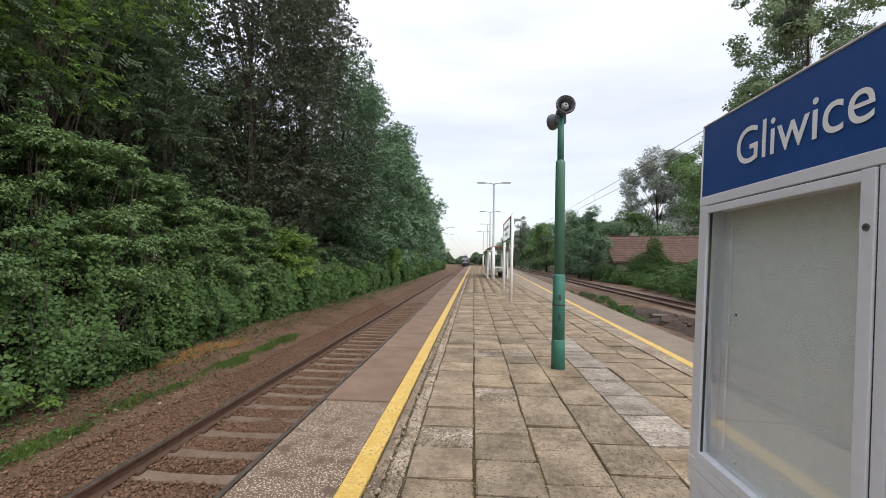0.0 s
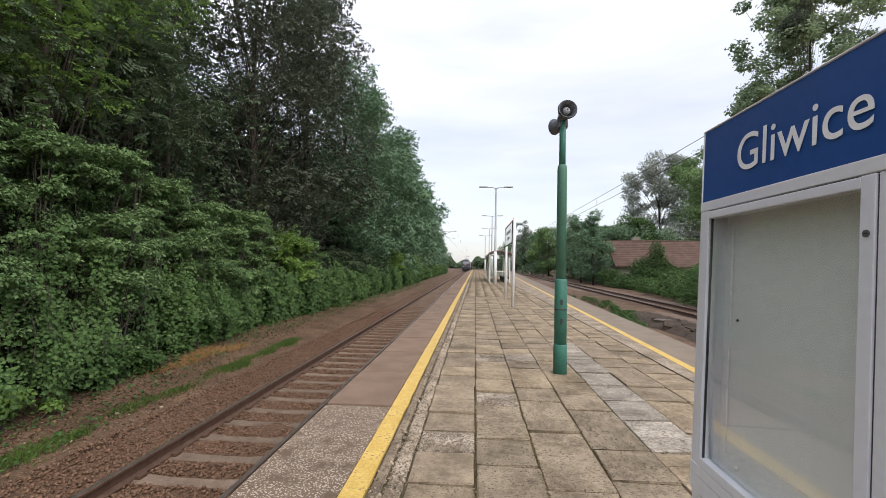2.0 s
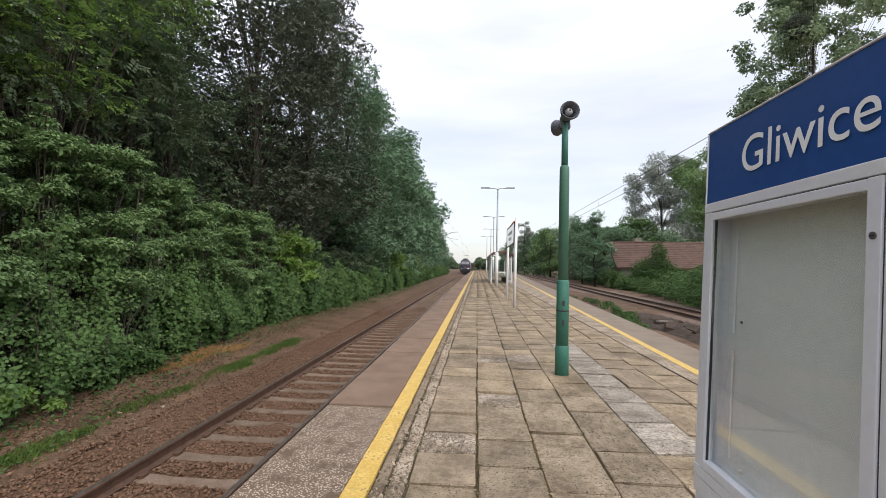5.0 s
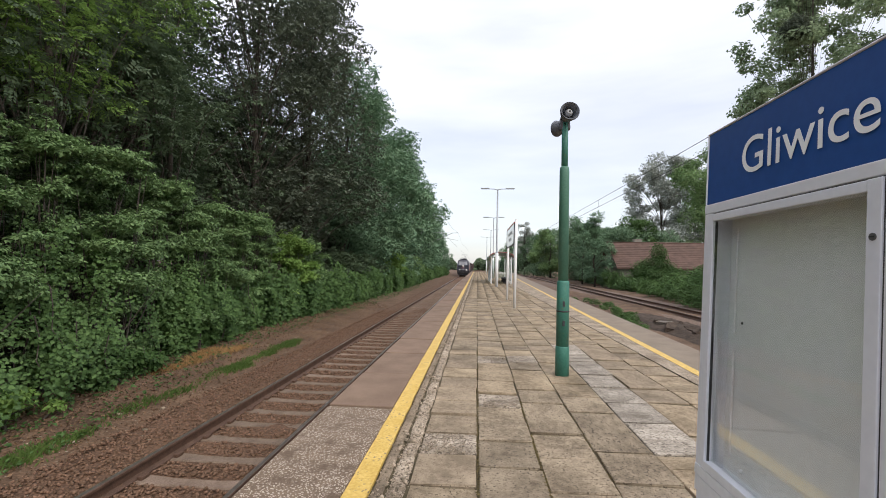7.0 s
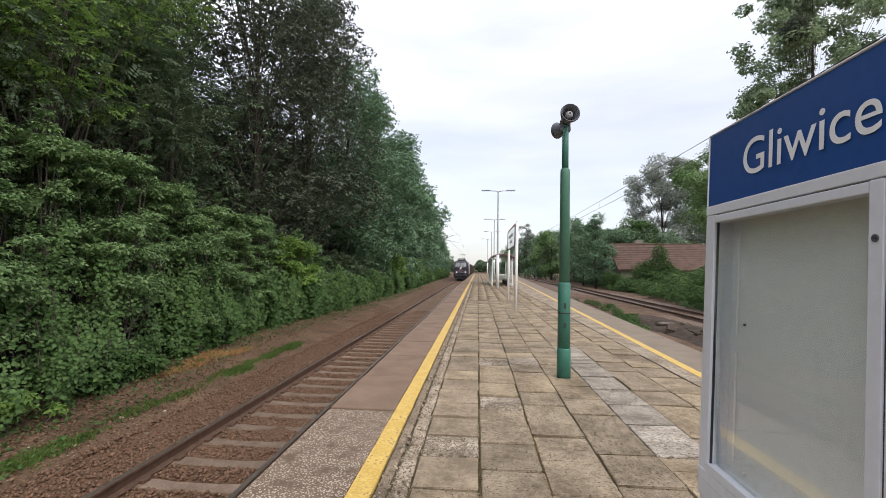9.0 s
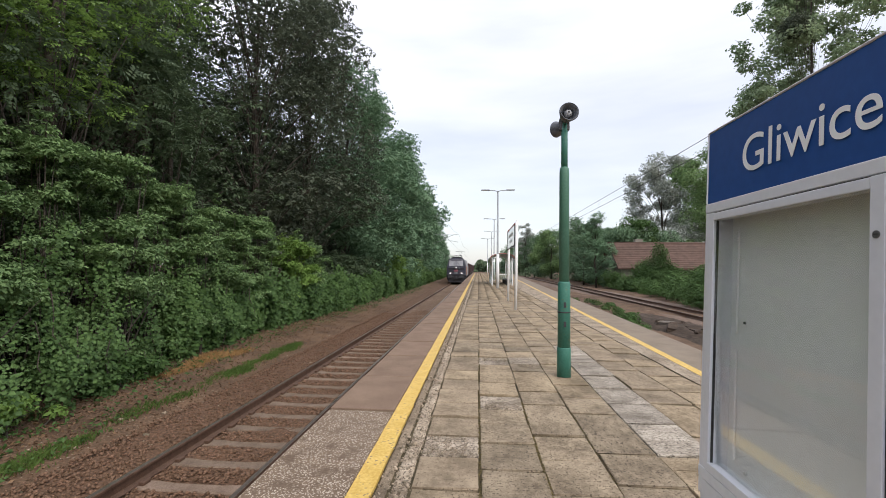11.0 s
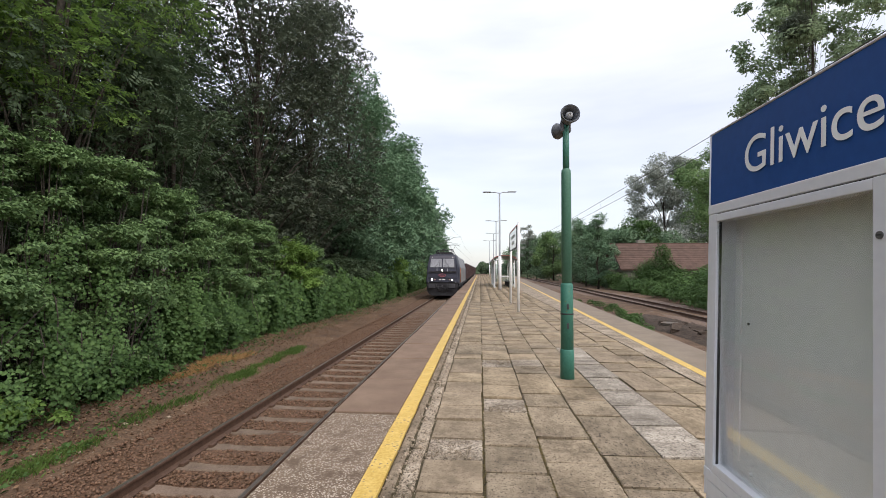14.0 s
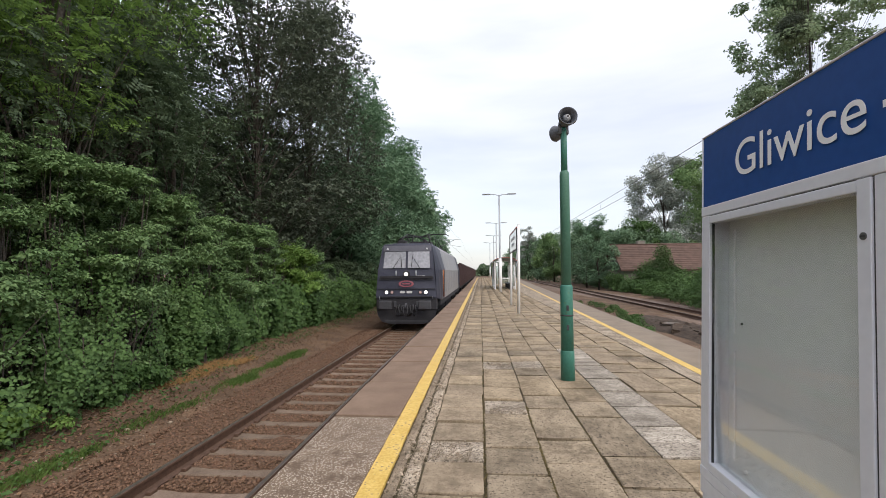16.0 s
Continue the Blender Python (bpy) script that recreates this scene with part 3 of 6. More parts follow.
def scatter_stones(name, x0, x1, y0, y1, z, count, size, seed, label, mat=STONE, tall=0.75, pitch=0.0):
    rng = np.random.default_rng(seed)
    base = np.array([(1, 0, 0), (-1, 0, 0), (0, 1, 0), (0, -1, 0), (0, 0, 1), (0, 0, -1)], dtype=float)
    tri = np.array([(0, 2, 4), (2, 1, 4), (1, 3, 4), (3, 0, 4), (2, 0, 5), (1, 2, 5), (3, 1, 5), (0, 3, 5)])
    c = np.stack([rng.uniform(x0, x1, count), y0 + (y1 - y0) * rng.uniform(size=count) ** 1.7, np.full(count, z) + rng.uniform(-0.012, 0.016, count)], -1)
    if pitch:
        # stones lie between the sleepers, not on them
        off = np.mod(c[:, 1] + 1.17 + pitch / 2, pitch) - pitch / 2
        inner = (np.abs(c[:, 0] - TRACK_X) < 1.25) & (np.abs(off) < 0.115)
        c[:, 1] += np.where(inner, np.where(off < 0, -1, 1) * 0.17, 0)
    v = base[None] * (1 + 0.35 * rng.normal(size=(count, 6, 1)))
    a = rng.uniform(0, 6.28, count)
    ca, sa = np.cos(a)[:, None], np.sin(a)[:, None]
    t = rng.uniform(0, 0.9, count)
    ct, st = np.cos(t)[:, None], np.sin(t)[:, None]
    x, y, zz = v[..., 0], v[..., 1], v[..., 2]
    y, zz = y * ct - zz * st, y * st + zz * ct
    v = np.stack([x * ca - y * sa, x * sa + y * ca, zz * tall], -1)
    v *= (size * rng.uniform(0.5, 1.25, count))[:, None, None]
    v += c[:, None]
    f = (np.arange(count) * 6)[:, None, None] + tri[None]
    return tagged(part(name, raw_mesh(name, v.reshape(-1, 3), f.reshape(-1, 3), mat), None), label, "stones", kind="stuff")


def make_platform():
    body = bm_new()
    ys = [-8, 0, 20, 50, 118]
    ring = []
    for y in ys:
        ring.append([body.verts.new(p) for p in ((EDGE_L + 0.08, y, -1.3), (EDGE_L + 0.08, y, -0.022), (edge_right(y) - 0.08, y, -0.022), (edge_right(y) - 0.08, y, -1.3))])
    for u, v in zip(ring, ring[1:]):
        for k in range(3):
            body.faces.new((u[k], v[k], v[k + 1], u[k + 1]))
    body.faces.new(ring[0][::-1]), body.faces.new(ring[-1])
    p = part("platform", body, JOINT)
    tagged(p, "long island platform of worn concrete slabs and asphalt strips", "platform", kind="structure")
    # crumbled strips beside the slabs
    for x0, x1, nm, mat, rough, lab in ((-0.72, -0.625, "kerb_strip", EDGESTRIP, 0.35, "smooth grey-brown concrete kerb strip"), (-0.615, -0.475, "concrete_strip", CRUMBLE, 1.0, "crumbling pale concrete strip")):
        verts, faces = [], []
        yy = np.concatenate([np.arange(-8, 16, 0.06), np.arange(16, 118, 1.0)])
        xx = np.linspace(x0, x1, 7)
        for y in yy:
            for k, x in enumerate(xx):
                z = -0.006 + rough * (0.013 * noise.noise((x * 9, y * 4, 0)) + 0.009 * noise.noise((x * 22, y * 17, 3))) - (0.03 if k in (0, 6) else 0)
                verts.append((x + (0.022 * noise.noise((7, y * 2.6, 1)) if 0 < k < 6 and rough == 1 else 0), y, z))
        n = 7
        faces = [(j * n + i, j * n + i + 1, (j + 1) * n + i + 1, (j + 1) * n + i) for j in range(len(yy) - 1) for i in range(n - 1)]
        part(nm, raw_mesh(nm, verts, faces, mat, True), None, p, lab)
    # wedge of concrete between slabs and the far line, and the asphalt beyond it
    for nm, fa, fb, mat, dz in (("concrete_strip", lambda y: 3.045, lambda y: line_right(y) - 0.08, CRUMBLE, 0.004), ("yellow_line", lambda y: line_right(y) - 0.075, lambda y: line_right(y) + 0.075, YELLOW, 0.006), ("asphalt_strip", lambda y: line_right(y) + 0.08, edge_right, ASPHALT, 0.0)):
        bm = bm_new()
        u = None
        for y in (-8, 0, 10, 25, 50, 118):
            v = [bm.verts.new((fa(y), y, -0.04)), bm.verts.new((fa(y), y, dz)), bm.verts.new((fb(y), y, dz)), bm.verts.new((fb(y), y, -0.04 if nm != "asphalt_strip" else -0.16))]
            if u:
                for k in range(3):
                    bm.faces.new((u[k], v[k], v[k + 1], u[k + 1]))
            u = v
        part(nm, bm, mat, p)
    # near edge: gritty plate, then brownish plates, and a worn nosing
    rng = random.Random(8)
    y = -8.0
    while y < 118:
        ln = 4.72 - y if -0.2 < y < 4.72 else (4.6 if y < 0 else 1.46)
        if y < 0:
            ln = min(ln, 0.0 - y) if y < -0.2 else 4.72 - y
        bm = bm_new()
        box(bm, EDGE_L, -0.905, y + 0.02, y + ln - 0.02, -0.16, rng.uniform(-0.007, 0.006), 0.01)
        part("edge_plate", bm, GRIT if y < 4.6 else PLATE, p)
        y += ln
    bm = bm_new()
    yy = np.concatenate([np.arange(-8, 12, 0.1), np.arange(12, 118.5, 1.5)])
    u = None
    for y in yy:
        a = -0.893 + 0.006 * noise.noise((1, y * 3, 0))
        b = -0.725 + 0.008 * noise.noise((5, y * 3, 0))
        v = [bm.verts.new((a, y, -0.04)), bm.verts.new((a, y, 0.005)), bm.verts.new((b, y, 0.005)), bm.verts.new((b, y, -0.04))]
        if u:
            for k in range(3):
                bm.faces.new((u[k], v[k], v[k + 1], u[k + 1]))
        u = v
    part("yellow_line", bm, YELLOW, p, "worn yellow safety line")
    bm = bm_new()
    box(bm, EDGE_L + 0.04, EDGE_L + 0.075, -8, 118, -1.3, -0.17)
    part("edge_wall", bm, EDGE, p)
    return p


def make_slabs(p):
    """Half-metre slabs in seven columns, with uneven rows."""
    rng = random.Random(21)
    # where the first visible row of each column begins, and the rows that are not half a metre long
    start = (3.12, 3.44, 3.12, 3.28, 3.06, 3.3, 3.2)
    rows = ((0.53, 0.45, 0.51, 0.45, 0.54, 0.5, 0.53, 0.55, 0.52), (0.51, 0.5, 0.45, 0.51, 0.56, 0.53, 0.57, 0.6), (0.55, 0.5, 0.95, 0.49, 0.6), (0.55, 1.04, 0.55, 0.57), (0.52, 0.24, 0.76, 0.66, 0.66, 0.65, 0.9, 0.45), (0.5, 0.51, 1.0, 0.57, 1.1, 0.6, 1.05), ())
    kinds = []
    for k in range(8):
        bm = bm_new()
        w = 0.2425
        box(bm, -w, w, 0.004 - w, w - 0.004, -0.05, 0.0, 0.008)
        for v in bm.verts:
            if v.co.z > -0.01:
                v.co.z += rng.uniform(-0.003, 0.003)
            v.co.x += rng.uniform(-0.006, 0.005)
            v.co.y += rng.uniform(-0.006, 0.005)
        kinds.append(mesh_of("slab", bm, SLAB))
    def coated(mat):
        out = []
        for me in kinds[:4]:
            c = me.copy()
            c.materials.clear()
            c.materials.append(mat)
            out.append(c)
        return out
    pale, warm, dim, broken = coated(SLAB_PALE), coated(SLAB_WARM), coated(SLAB_DARK), coated(SLAB_BROKEN)
    far_v, far_f = [], []
    for c in range(7):
        x = -0.22 + 0.5 * c
        y = start[c] - 0.51 * 21
        late = iter(rows[c])
        while y < 117:
            if y < start[c] - 0.1:
                ln = 0.51
            else:
                ln = next(late, None) or rng.choice((0.5, 0.5, 0.5, 0.5, 0.36, 0.62))
            near = 1.9 < y < 21
            dz, ry, rx = rng.uniform(-0.01, 0.006), rng.uniform(-0.9, 0.9), rng.uniform(-0.9, 0.9)
            if near:
                if (c, round(y, 1)) in ((0, 3.6), (0, 3.7), (1, 4.9), (1, 7.1), (2, 7.2), (0, 9.2)):
                    pool, dz = broken, dz - 0.008
                elif c == 4 and 3.7 < y < 8.7 and ln > 0.3:
                    pool = pale
                elif c == 5 and y < 9 and rng.random() < 0.7 or c == 0 and 3.0 < y < 8 and rng.random() < 0.7 or rng.random() < 0.06:
                    pool = warm
                elif c in (1, 2, 3) and y < 5.2 or rng.random() < 0.2:
                    pool = dim
                else:
                    pool = kinds
                o = part("slab", rng.choice(pool), None, p)
                o.matrix_basis = pose(x + rng.uniform(-0.008, 0.008), y + ln / 2, dz, rx, ry, rng.uniform(-0.4, 0.4)) @ Matrix.Diagonal((1, ln / 0.5, 1, 1))
            else:
                i = len(far_v)
                h = 0.243
                for a, b, z in ((-h, 0.008, -0.05), (h, 0.008, -0.05), (h, ln - 0.008, -0.05), (-h, ln - 0.008, -0.05), (-h + 0.006, 0.014, dz), (h - 0.006, 0.014, dz), (h - 0.006, ln - 0.014, dz), (-h + 0.006, ln - 0.014, dz)):
                    far_v.append((x + a, y + b, z))
                far_f += [(i + 4, i + 5, i + 6, i + 7), (i, i + 1, i + 5, i + 4), (i + 1, i + 2, i + 6, i + 5), (i + 2, i + 3, i + 7, i + 6), (i + 3, i, i + 4, i + 7)]
            y += ln
    tagged(part("slab_field", raw_mesh("slab_field", far_v, far_f, SLAB_FAR), None, p), kind="stuff")


# ---- things on the platform ----
BUFFERGREY = material("dull_lock_steel", (0.1, 0.1, 0.1), (0.2, 0.2, 0.2), 20, 0.45, 0.0, 60, metal=0.4)
def text_mesh(body, size, mat, extrude=0.002):
    cu = bpy.data.curves.new("lettering", "FONT")
    cu.body, cu.size, cu.extrude = body, size, extrude
    ob = bpy.data.objects.new("lettering", cu)
    scene.collection.objects.link(ob)
    me = bpy.data.meshes.new_from_object(ob.evaluated_get(bpy.context.evaluated_depsgraph_get()))
    bpy.data.objects.remove(ob)
    me.materials.clear()
    me.materials.append(mat)
    return me


def make_display_case():
    """Built in its own plane: u runs from the far end towards the viewer, face at local x = 0, looking to -x."""
    t = thing("display_case", pose(0.794, 1.705, 0, 0, 2.52, 0), "grey aluminium station display case with blue name header", "display case")
    L = 2.29
    top, band, low = 2.097, 1.828, 0.862

    def bx(name, y0, y1, z0, z1, x0, x1, mat, bevel=0.003, parent=t, label=""):
        bm = bm_new()
        box(bm, x0, x1, -y1, -y0, z0, z1, bevel)
        return part(name, bm, mat, parent, label)
    bx("header", 0.006, L - 0.006, band, top, 0.0, 0.09, BLUE, 0.003, t, "dark blue enamel header panel")
    bx("header_edge", 0.0, L, top, top + 0.006, -0.004, 0.094, ALU)
    bx("header_edge", 0.0, 0.006, band, top, -0.003, 0.093, WHITE)
    bx("top_rail", 0.0, L, band - 0.035, band, -0.004, 0.1, ALU)
    # uprights, doors and panes, one case after the other
    y = 0.0
    for k in range(3):
        w = 0.762
        bx("upright", y, y + 0.04, low - 0.1, band - 0.036, -0.002, 0.1, ALU)
        bx("upright", y + w - 0.0355, y + w - 0.002, low - 0.1, band - 0.036, -0.002, 0.1, ALU)
        door = bx("door", y + 0.043, y + 0.063, low, band - 0.038, -0.006, 0.028, ALU, 0.002)
        bx("door_frame", y + w - 0.075, y + w - 0.0395, low, band - 0.038, -0.006, 0.028, ALU, 0.002, door)
        bx("door_frame", y + 0.0635, y + w - 0.0755, band - 0.066, band - 0.0395, -0.006, 0.028, ALU, 0.002, door)
        bx("door_frame", y + 0.0635, y + w - 0.0755, low, low + 0.03, -0.006, 0.028, ALU, 0.002, door)
        bx("seal", y + 0.0632, y + 0.066, low + 0.03, band - 0.067, 0.004, 0.012, ALUDARK, 0, door)
        bx("gap_seal", y + 0.045, y + w - 0.041, band - 0.0392, band - 0.0362, 0.0, 0.026, ALUDARK, 0, door)
        bx("gap_seal", y + w - 0.0392, y + w - 0.0358, low, band - 0.04, 0.0, 0.026, ALUDARK, 0, door)
        g = bx("pane", y + 0.066, y + w - 0.076, low + 0.031, band - 0.067, 0.006, 0.01, CASEGLASS, 0, door, "clear display glass")
        g.visible_shadow = False
        # the pane sits a little more upright than its frame
        mid = Matrix.Translation((0.009, 0, (low + band) / 2))
        g.matrix_basis = mid @ pose(0, 0, 0, 0, -1.7, 0) @ mid.inverted()
        bx("back_panel", y + 0.041, y + w - 0.031, low - 0.02, band - 0.037, 0.075, 0.085, BACK, 0, t, "plain grey-green empty back panel")
        bx("poster_rail", y + 0.095, y + 0.1, 1.36, band - 0.09, 0.06, 0.066, WHITE, 0)
        bx("poster_rail", y + 0.095, y + 0.1, low + 0.06, 1.3, 0.06, 0.066, WHITE, 0)
        bm = bm_new()
        tube(bm, [(-0.0085, -(y + w - 0.057), 1.66), (0.0, -(y + w - 0.057), 1.66)], 0.0085, 14)
        lock = part("lock", bm, BUFFERGREY, door, "small round steel lock")
        bm = bm_new()
        box(bm, -0.0095, -0.008, -(y + w - 0.057) - 0.0055, -(y + w - 0.057) + 0.0055, 1.6585, 1.6615)
        part("key_slot", bm, ALUDARK, lock)
        bm = bm_new()
        tube(bm, [(0.071, -(y + 0.125), 1.4), (0.0755, -(y + 0.125), 1.4)], 0.0045, 8)
        part("pin", bm, DARK, t)
        bm = bm_new()
        tube(bm, [(0.062, -(y + 0.15), 0.9), (0.076, -(y + 0.15), 0.9)], 0.007, 8)
        part("pin", bm, WHITE, t)
        y += w
    bx("sill", 0.0, L, low - 0.04, low - 0.002, -0.005, 0.105, ALU)
    bx("lower_rail", 0.0, L, low - 0.1, low - 0.042, -0.003, 0.1, ALU)
    bx("apron", 0.04, L - 0.04, 0.45, low - 0.101, 0.02, 0.08, ALU)
    bx("leg", 0.0, 0.06, -0.02, low - 0.101, 0.005, 0.095, ALU)
    bx("leg", L - 0.06, L, -0.02, low - 0.101, 0.005, 0.095, ALU)
    word = text_mesh("Gliwice", 0.2, WHITE, 0.0006)
    xs, ys = [v.co.x for v in word.vertices], [v.co.y for v in word.vertices]
    sx, sy = 0.49 / (max(xs) - min(xs)), 0.118 / (max(ys) - min(ys))
    for v in word.vertices:
        v.co.x, v.co.y = (v.co.x - min(xs)) * sx, (v.co.y - min(ys)) * sy
    # letters read from the far end towards the near end
    up = Matrix(((0, 0, -1, -0.003), (-1, 0, 0, -0.222), (0, 1, 0, band + 0.07), (0, 0, 0, 1)))
    part("lettering", word, None, t, "white station name lettering").matrix_basis = up
    bm = bm_new()
    box(bm, 0.53, 0.585, 0.034, 0.05, -0.0006, 0.0006)
    part("dash", bm, WHITE, t).matrix_basis = up
    bm = bm_new()
    box(bm, 0.6, 0.66, 0.036, 0.052, 0, 0.003)
    part("dash", bm, WHITE, t).matrix_basis = up
    return t


def make_speaker_pole():
    t = thing("loudspeaker_pole", pose(1.262, 6.42, 0, 0, 0.35, 0), "green painted steel pole with two horn loudspeakers", "loudspeaker pole")
    bm = bm_new()
    tube(bm, [(0, 0, -0.03), (0, 0, 0.42), (0, 0, 0.43)], [0.1, 0.098, 0.094], 24)
    part("base_sleeve", bm, GREEN, t)
    bm = bm_new()
    tube(bm, [(0, 0, 0.425), (0, 0, 1.36), (0, 0, 1.385)], [0.091, 0.089, 0.076], 24)
    part("lower_pole", bm, GREEN, t)
    bm = bm_new()
    tube(bm, [(0, 0, 1.38), (0, 0, 3.0), (0, 0, 3.06), (0, 0, 3.08)], [0.074, 0.07, 0.066, 0.05], 24)
    part("middle_pole", bm, MASTGREEN, t, "faded lighter green middle section")
    bm = bm_new()
    tube(bm, [(0, 0, 3.07), (0, 0, 3.76)], [0.048, 0.046], 20)
    part("upper_pole", bm, GREEN, t)
    bm = bm_new()
    tube(bm, [(0, 0, 0.93), (0, 0, 0.95)], [0.0945, 0.0945], 24)
    part("band", bm, DARK, t)
    for z in (0.78, 1.06):
        bm = bm_new()
        box(bm, -0.02, 0.012, -0.1, -0.084, z - 0.05, z + 0.03, 0.004)
        part("hatch_latch", bm, DARK, t)
    for m, nm in ((pose(0.012, -0.1, 3.82, -8, 0, 5), 0), (pose(-0.035, 0.08, 3.69, -6, 0, 220), 1)):
        bm = bm_new()
        tube(bm, [(0, -0.16, 0), (0, -0.13, 0), (0, -0.05, 0), (0, 0.06, 0), (0, 0.16, 0), (0, 0.18, 0)], [0.142, 0.15, 0.125, 0.085, 0.075, 0.012], 28, False)
        h = part("horn", bm, HORN, t)
        h.matrix_basis = m @ Matrix.Diagonal((0.95, 0.9, 0.95, 1)) if not nm else m @ Matrix.Diagonal((0.82, 0.72, 0.82, 1))
        bm = bm_new()
        tube(bm, [(0, -0.16, 0), (0, -0.155, 0), (0, -0.06, 0), (0, 0.03, 0), (0, 0.04, 0)], [0.142, 0.13, 0.1, 0.06, 0.005], 28, False)
        part("mouth", bm, HORN, h)
        bm = bm_new()
        tube(bm, [(0, -0.135, 0), (0, -0.08, 0), (0, 0.02, 0)], [0.03, 0.06, 0.04], 20)
        part("reflex_cone", bm, HORNIN, h, "pale grey inner cone")
        bm = bm_new()
        tube(bm, [(0, -0.145, 0), (0, -0.13, 0)], [0.014, 0.018], 12)
        part("centre_bolt", bm, DARK, h)
    bm = bm_new()
    box(bm, -0.08, 0.07, -0.03, 0.03, 3.64, 3.8, 0.01)
    part("bracket", bm, HORN, t)
    return t


GLOSSY = material("glossy_white_enamel", (0.74, 0.74, 0.73), (0.8, 0.8, 0.79), 3, 0.08, 0.0, 40, spec=0.6)
FADED = material("faded_grey_lettering", (0.56, 0.57, 0.6), (0.64, 0.65, 0.68), 6, 0.5, 0.0, 40)


def make_name_board():
    t = thing("name_board", pose(1.43, 16.35, 0, 0, 0.8, 0), "white station name board on two white posts", "sign")
    for y in (0.0, 4.05):
        bm = bm_new()
        tube(bm, [(0, y, -0.03), (0, y, 3.36)], [0.055, 0.055], 14)
        part("post", bm, POST, t)
        bm = bm_new()
        tube(bm, [(0, y, 3.36), (0, y, 3.39)], [0.058, 0.03], 14)
        part("cap", bm, POST, t)
    bm = bm_new()
    box(bm, -0.075, -0.058, 0.1, 3.95, 2.46, 3.24, 0.004)
    part("panel", bm, GLOSSY, t)
    for n, (a, b, c, d) in enumerate(((0.05, 4.0, 3.24, 3.29), (0.05, 4.0, 2.41, 2.46), (0.05, 0.1, 2.46, 3.24), (3.9, 4.0, 2.46, 3.24))):
        bm = bm_new()
        box(bm, -0.085, -0.05, a, b, c, d, 0.003)
        part("frame", bm, DARK if n else RED, t)
    for k, ln in enumerate((2.2, 1.2)):
        bm = bm_new()
        box(bm, -0.079, -0.0755, 2.0 - ln / 2, 2.0 + ln / 2, 2.9 - 0.25 * k, 3.02 - 0.25 * k)
        part("lettering_bar", bm, FADED, t)
    return t


def make_lamp_posts():
    t = thing("street_lamp", pose(1.53, 33.2, 0), "tall grey platform lamp post with two flat arms", "lamp post", "platform lamps")
    bm = bm_new()
    tube(bm, [(0, 0, -0.03), (0, 0, 1.5), (0, 0, 1.6), (0, 0, 7.55)], [0.12, 0.115, 0.085, 0.055], 14)
    part("mast", bm, STEEL, t)
    bm = bm_new()
    tube(bm, [(0, 0, -0.02), (0, 0, 2.6)], [0.124, 0.12], 14)
    part("lower_mast", bm, POST, t, "white painted lower mast")
    for s in (-1, 1):
        bm = bm_new()
        tube(bm, [(0, 0, 7.5), (s * 0.25, 0, 7.58), (s * 0.75, 0, 7.6)], [0.035, 0.03, 0.03], 8)
        part("arm", bm, STEEL, t)
        bm = bm_new()
        box(bm, min(s * 0.65, s * 1.3), max(s * 0.65, s * 1.3), -0.13, 0.13, 7.58, 7.66, 0.02)
        part("lamp_head", bm, STEEL, t)
    for x, y in ((2.0, 52.8), (2.25, 71.0), (2.0, 89.0)):
        copy_thing(t, pose(x, y, 0))


def make_shelter():
    t = thing("waiting_shelter", pose(1.3, 38.3, 0), "glazed platform shelter with a curved red-edged roof", "shelter")
    W, D, H = 1.75, 9.0, 2.45
    for x in (0, W):
        for y in (0, 2.25, 4.5, 6.75, 9.0):
            bm = bm_new()
            box(bm, x - 0.05, x + 0.05, y - 0.05, y + 0.05, -0.02, H, 0.006)
            part("post", bm, POST, t)
    for x in (0, W):
        for k in range(4):
            bm = bm_new()
            box(bm, x - 0.006, x + 0.006, k * 2.25 + 0.06, k * 2.25 + 2.19, 0.25, 2.2)
            o = part("pane", bm, SHELTERGLASS, t)
            o.visible_shadow = False
    bm = bm_new()
    box(bm, 0.06, W - 0.06, D - 0.006, D + 0.006, 0.25, 2.2)
    o = part("pane", bm, SHELTERGLASS, t)
    o.visible_shadow = False
    for x in (0, W):
        for z in (0.18, 2.22):
            bm = bm_new()
            box(bm, x - 0.025, x + 0.025, 0.05, D - 0.05, z, z + 0.05)
            part("rail", bm, POST, t)
    arc = [(W / 2 + math.cos(a) * (W / 2 + 0.22), 2.42 + math.sin(a) * 0.42) for a in [math.pi * i / 14 for i in range(15)]]
    bm = bm_new()
    prism(bm, arc + [(x * 0.97 + W / 2 * 0.03, z - 0.05) for x, z in arc[::-1]], "y", -0.3, D + 0.3)
    part("roof", bm, STEEL, t)
    bm = bm_new()
    prism(bm, [(x, z + 0.012) for x, z in arc] + [(x * 0.98 + W / 2 * 0.02, z - 0.03) for x, z in arc[::-1]], "y", -0.34, -0.302)
    part("fascia", bm, RED, t, "red curved roof edge")
    bm = bm_new()
    box(bm, W - 0.55, W - 0.1, 1.0, 6.5, 0.42, 0.47, 0.01)
    part("bench_seat", bm, DARK, t)
    for y in (1.2, 3.7, 6.2):
        bm = bm_new()
        box(bm, W - 0.5, W - 0.15, y, y + 0.06, -0.02, 0.42)
        part("bench_leg", bm, DARK, t)
    bm = bm_new()
    box(bm, 0.35, 1.3, 0.05, 0.1, 0.95, 1.02)
    part("crossbar", bm, POST, t)


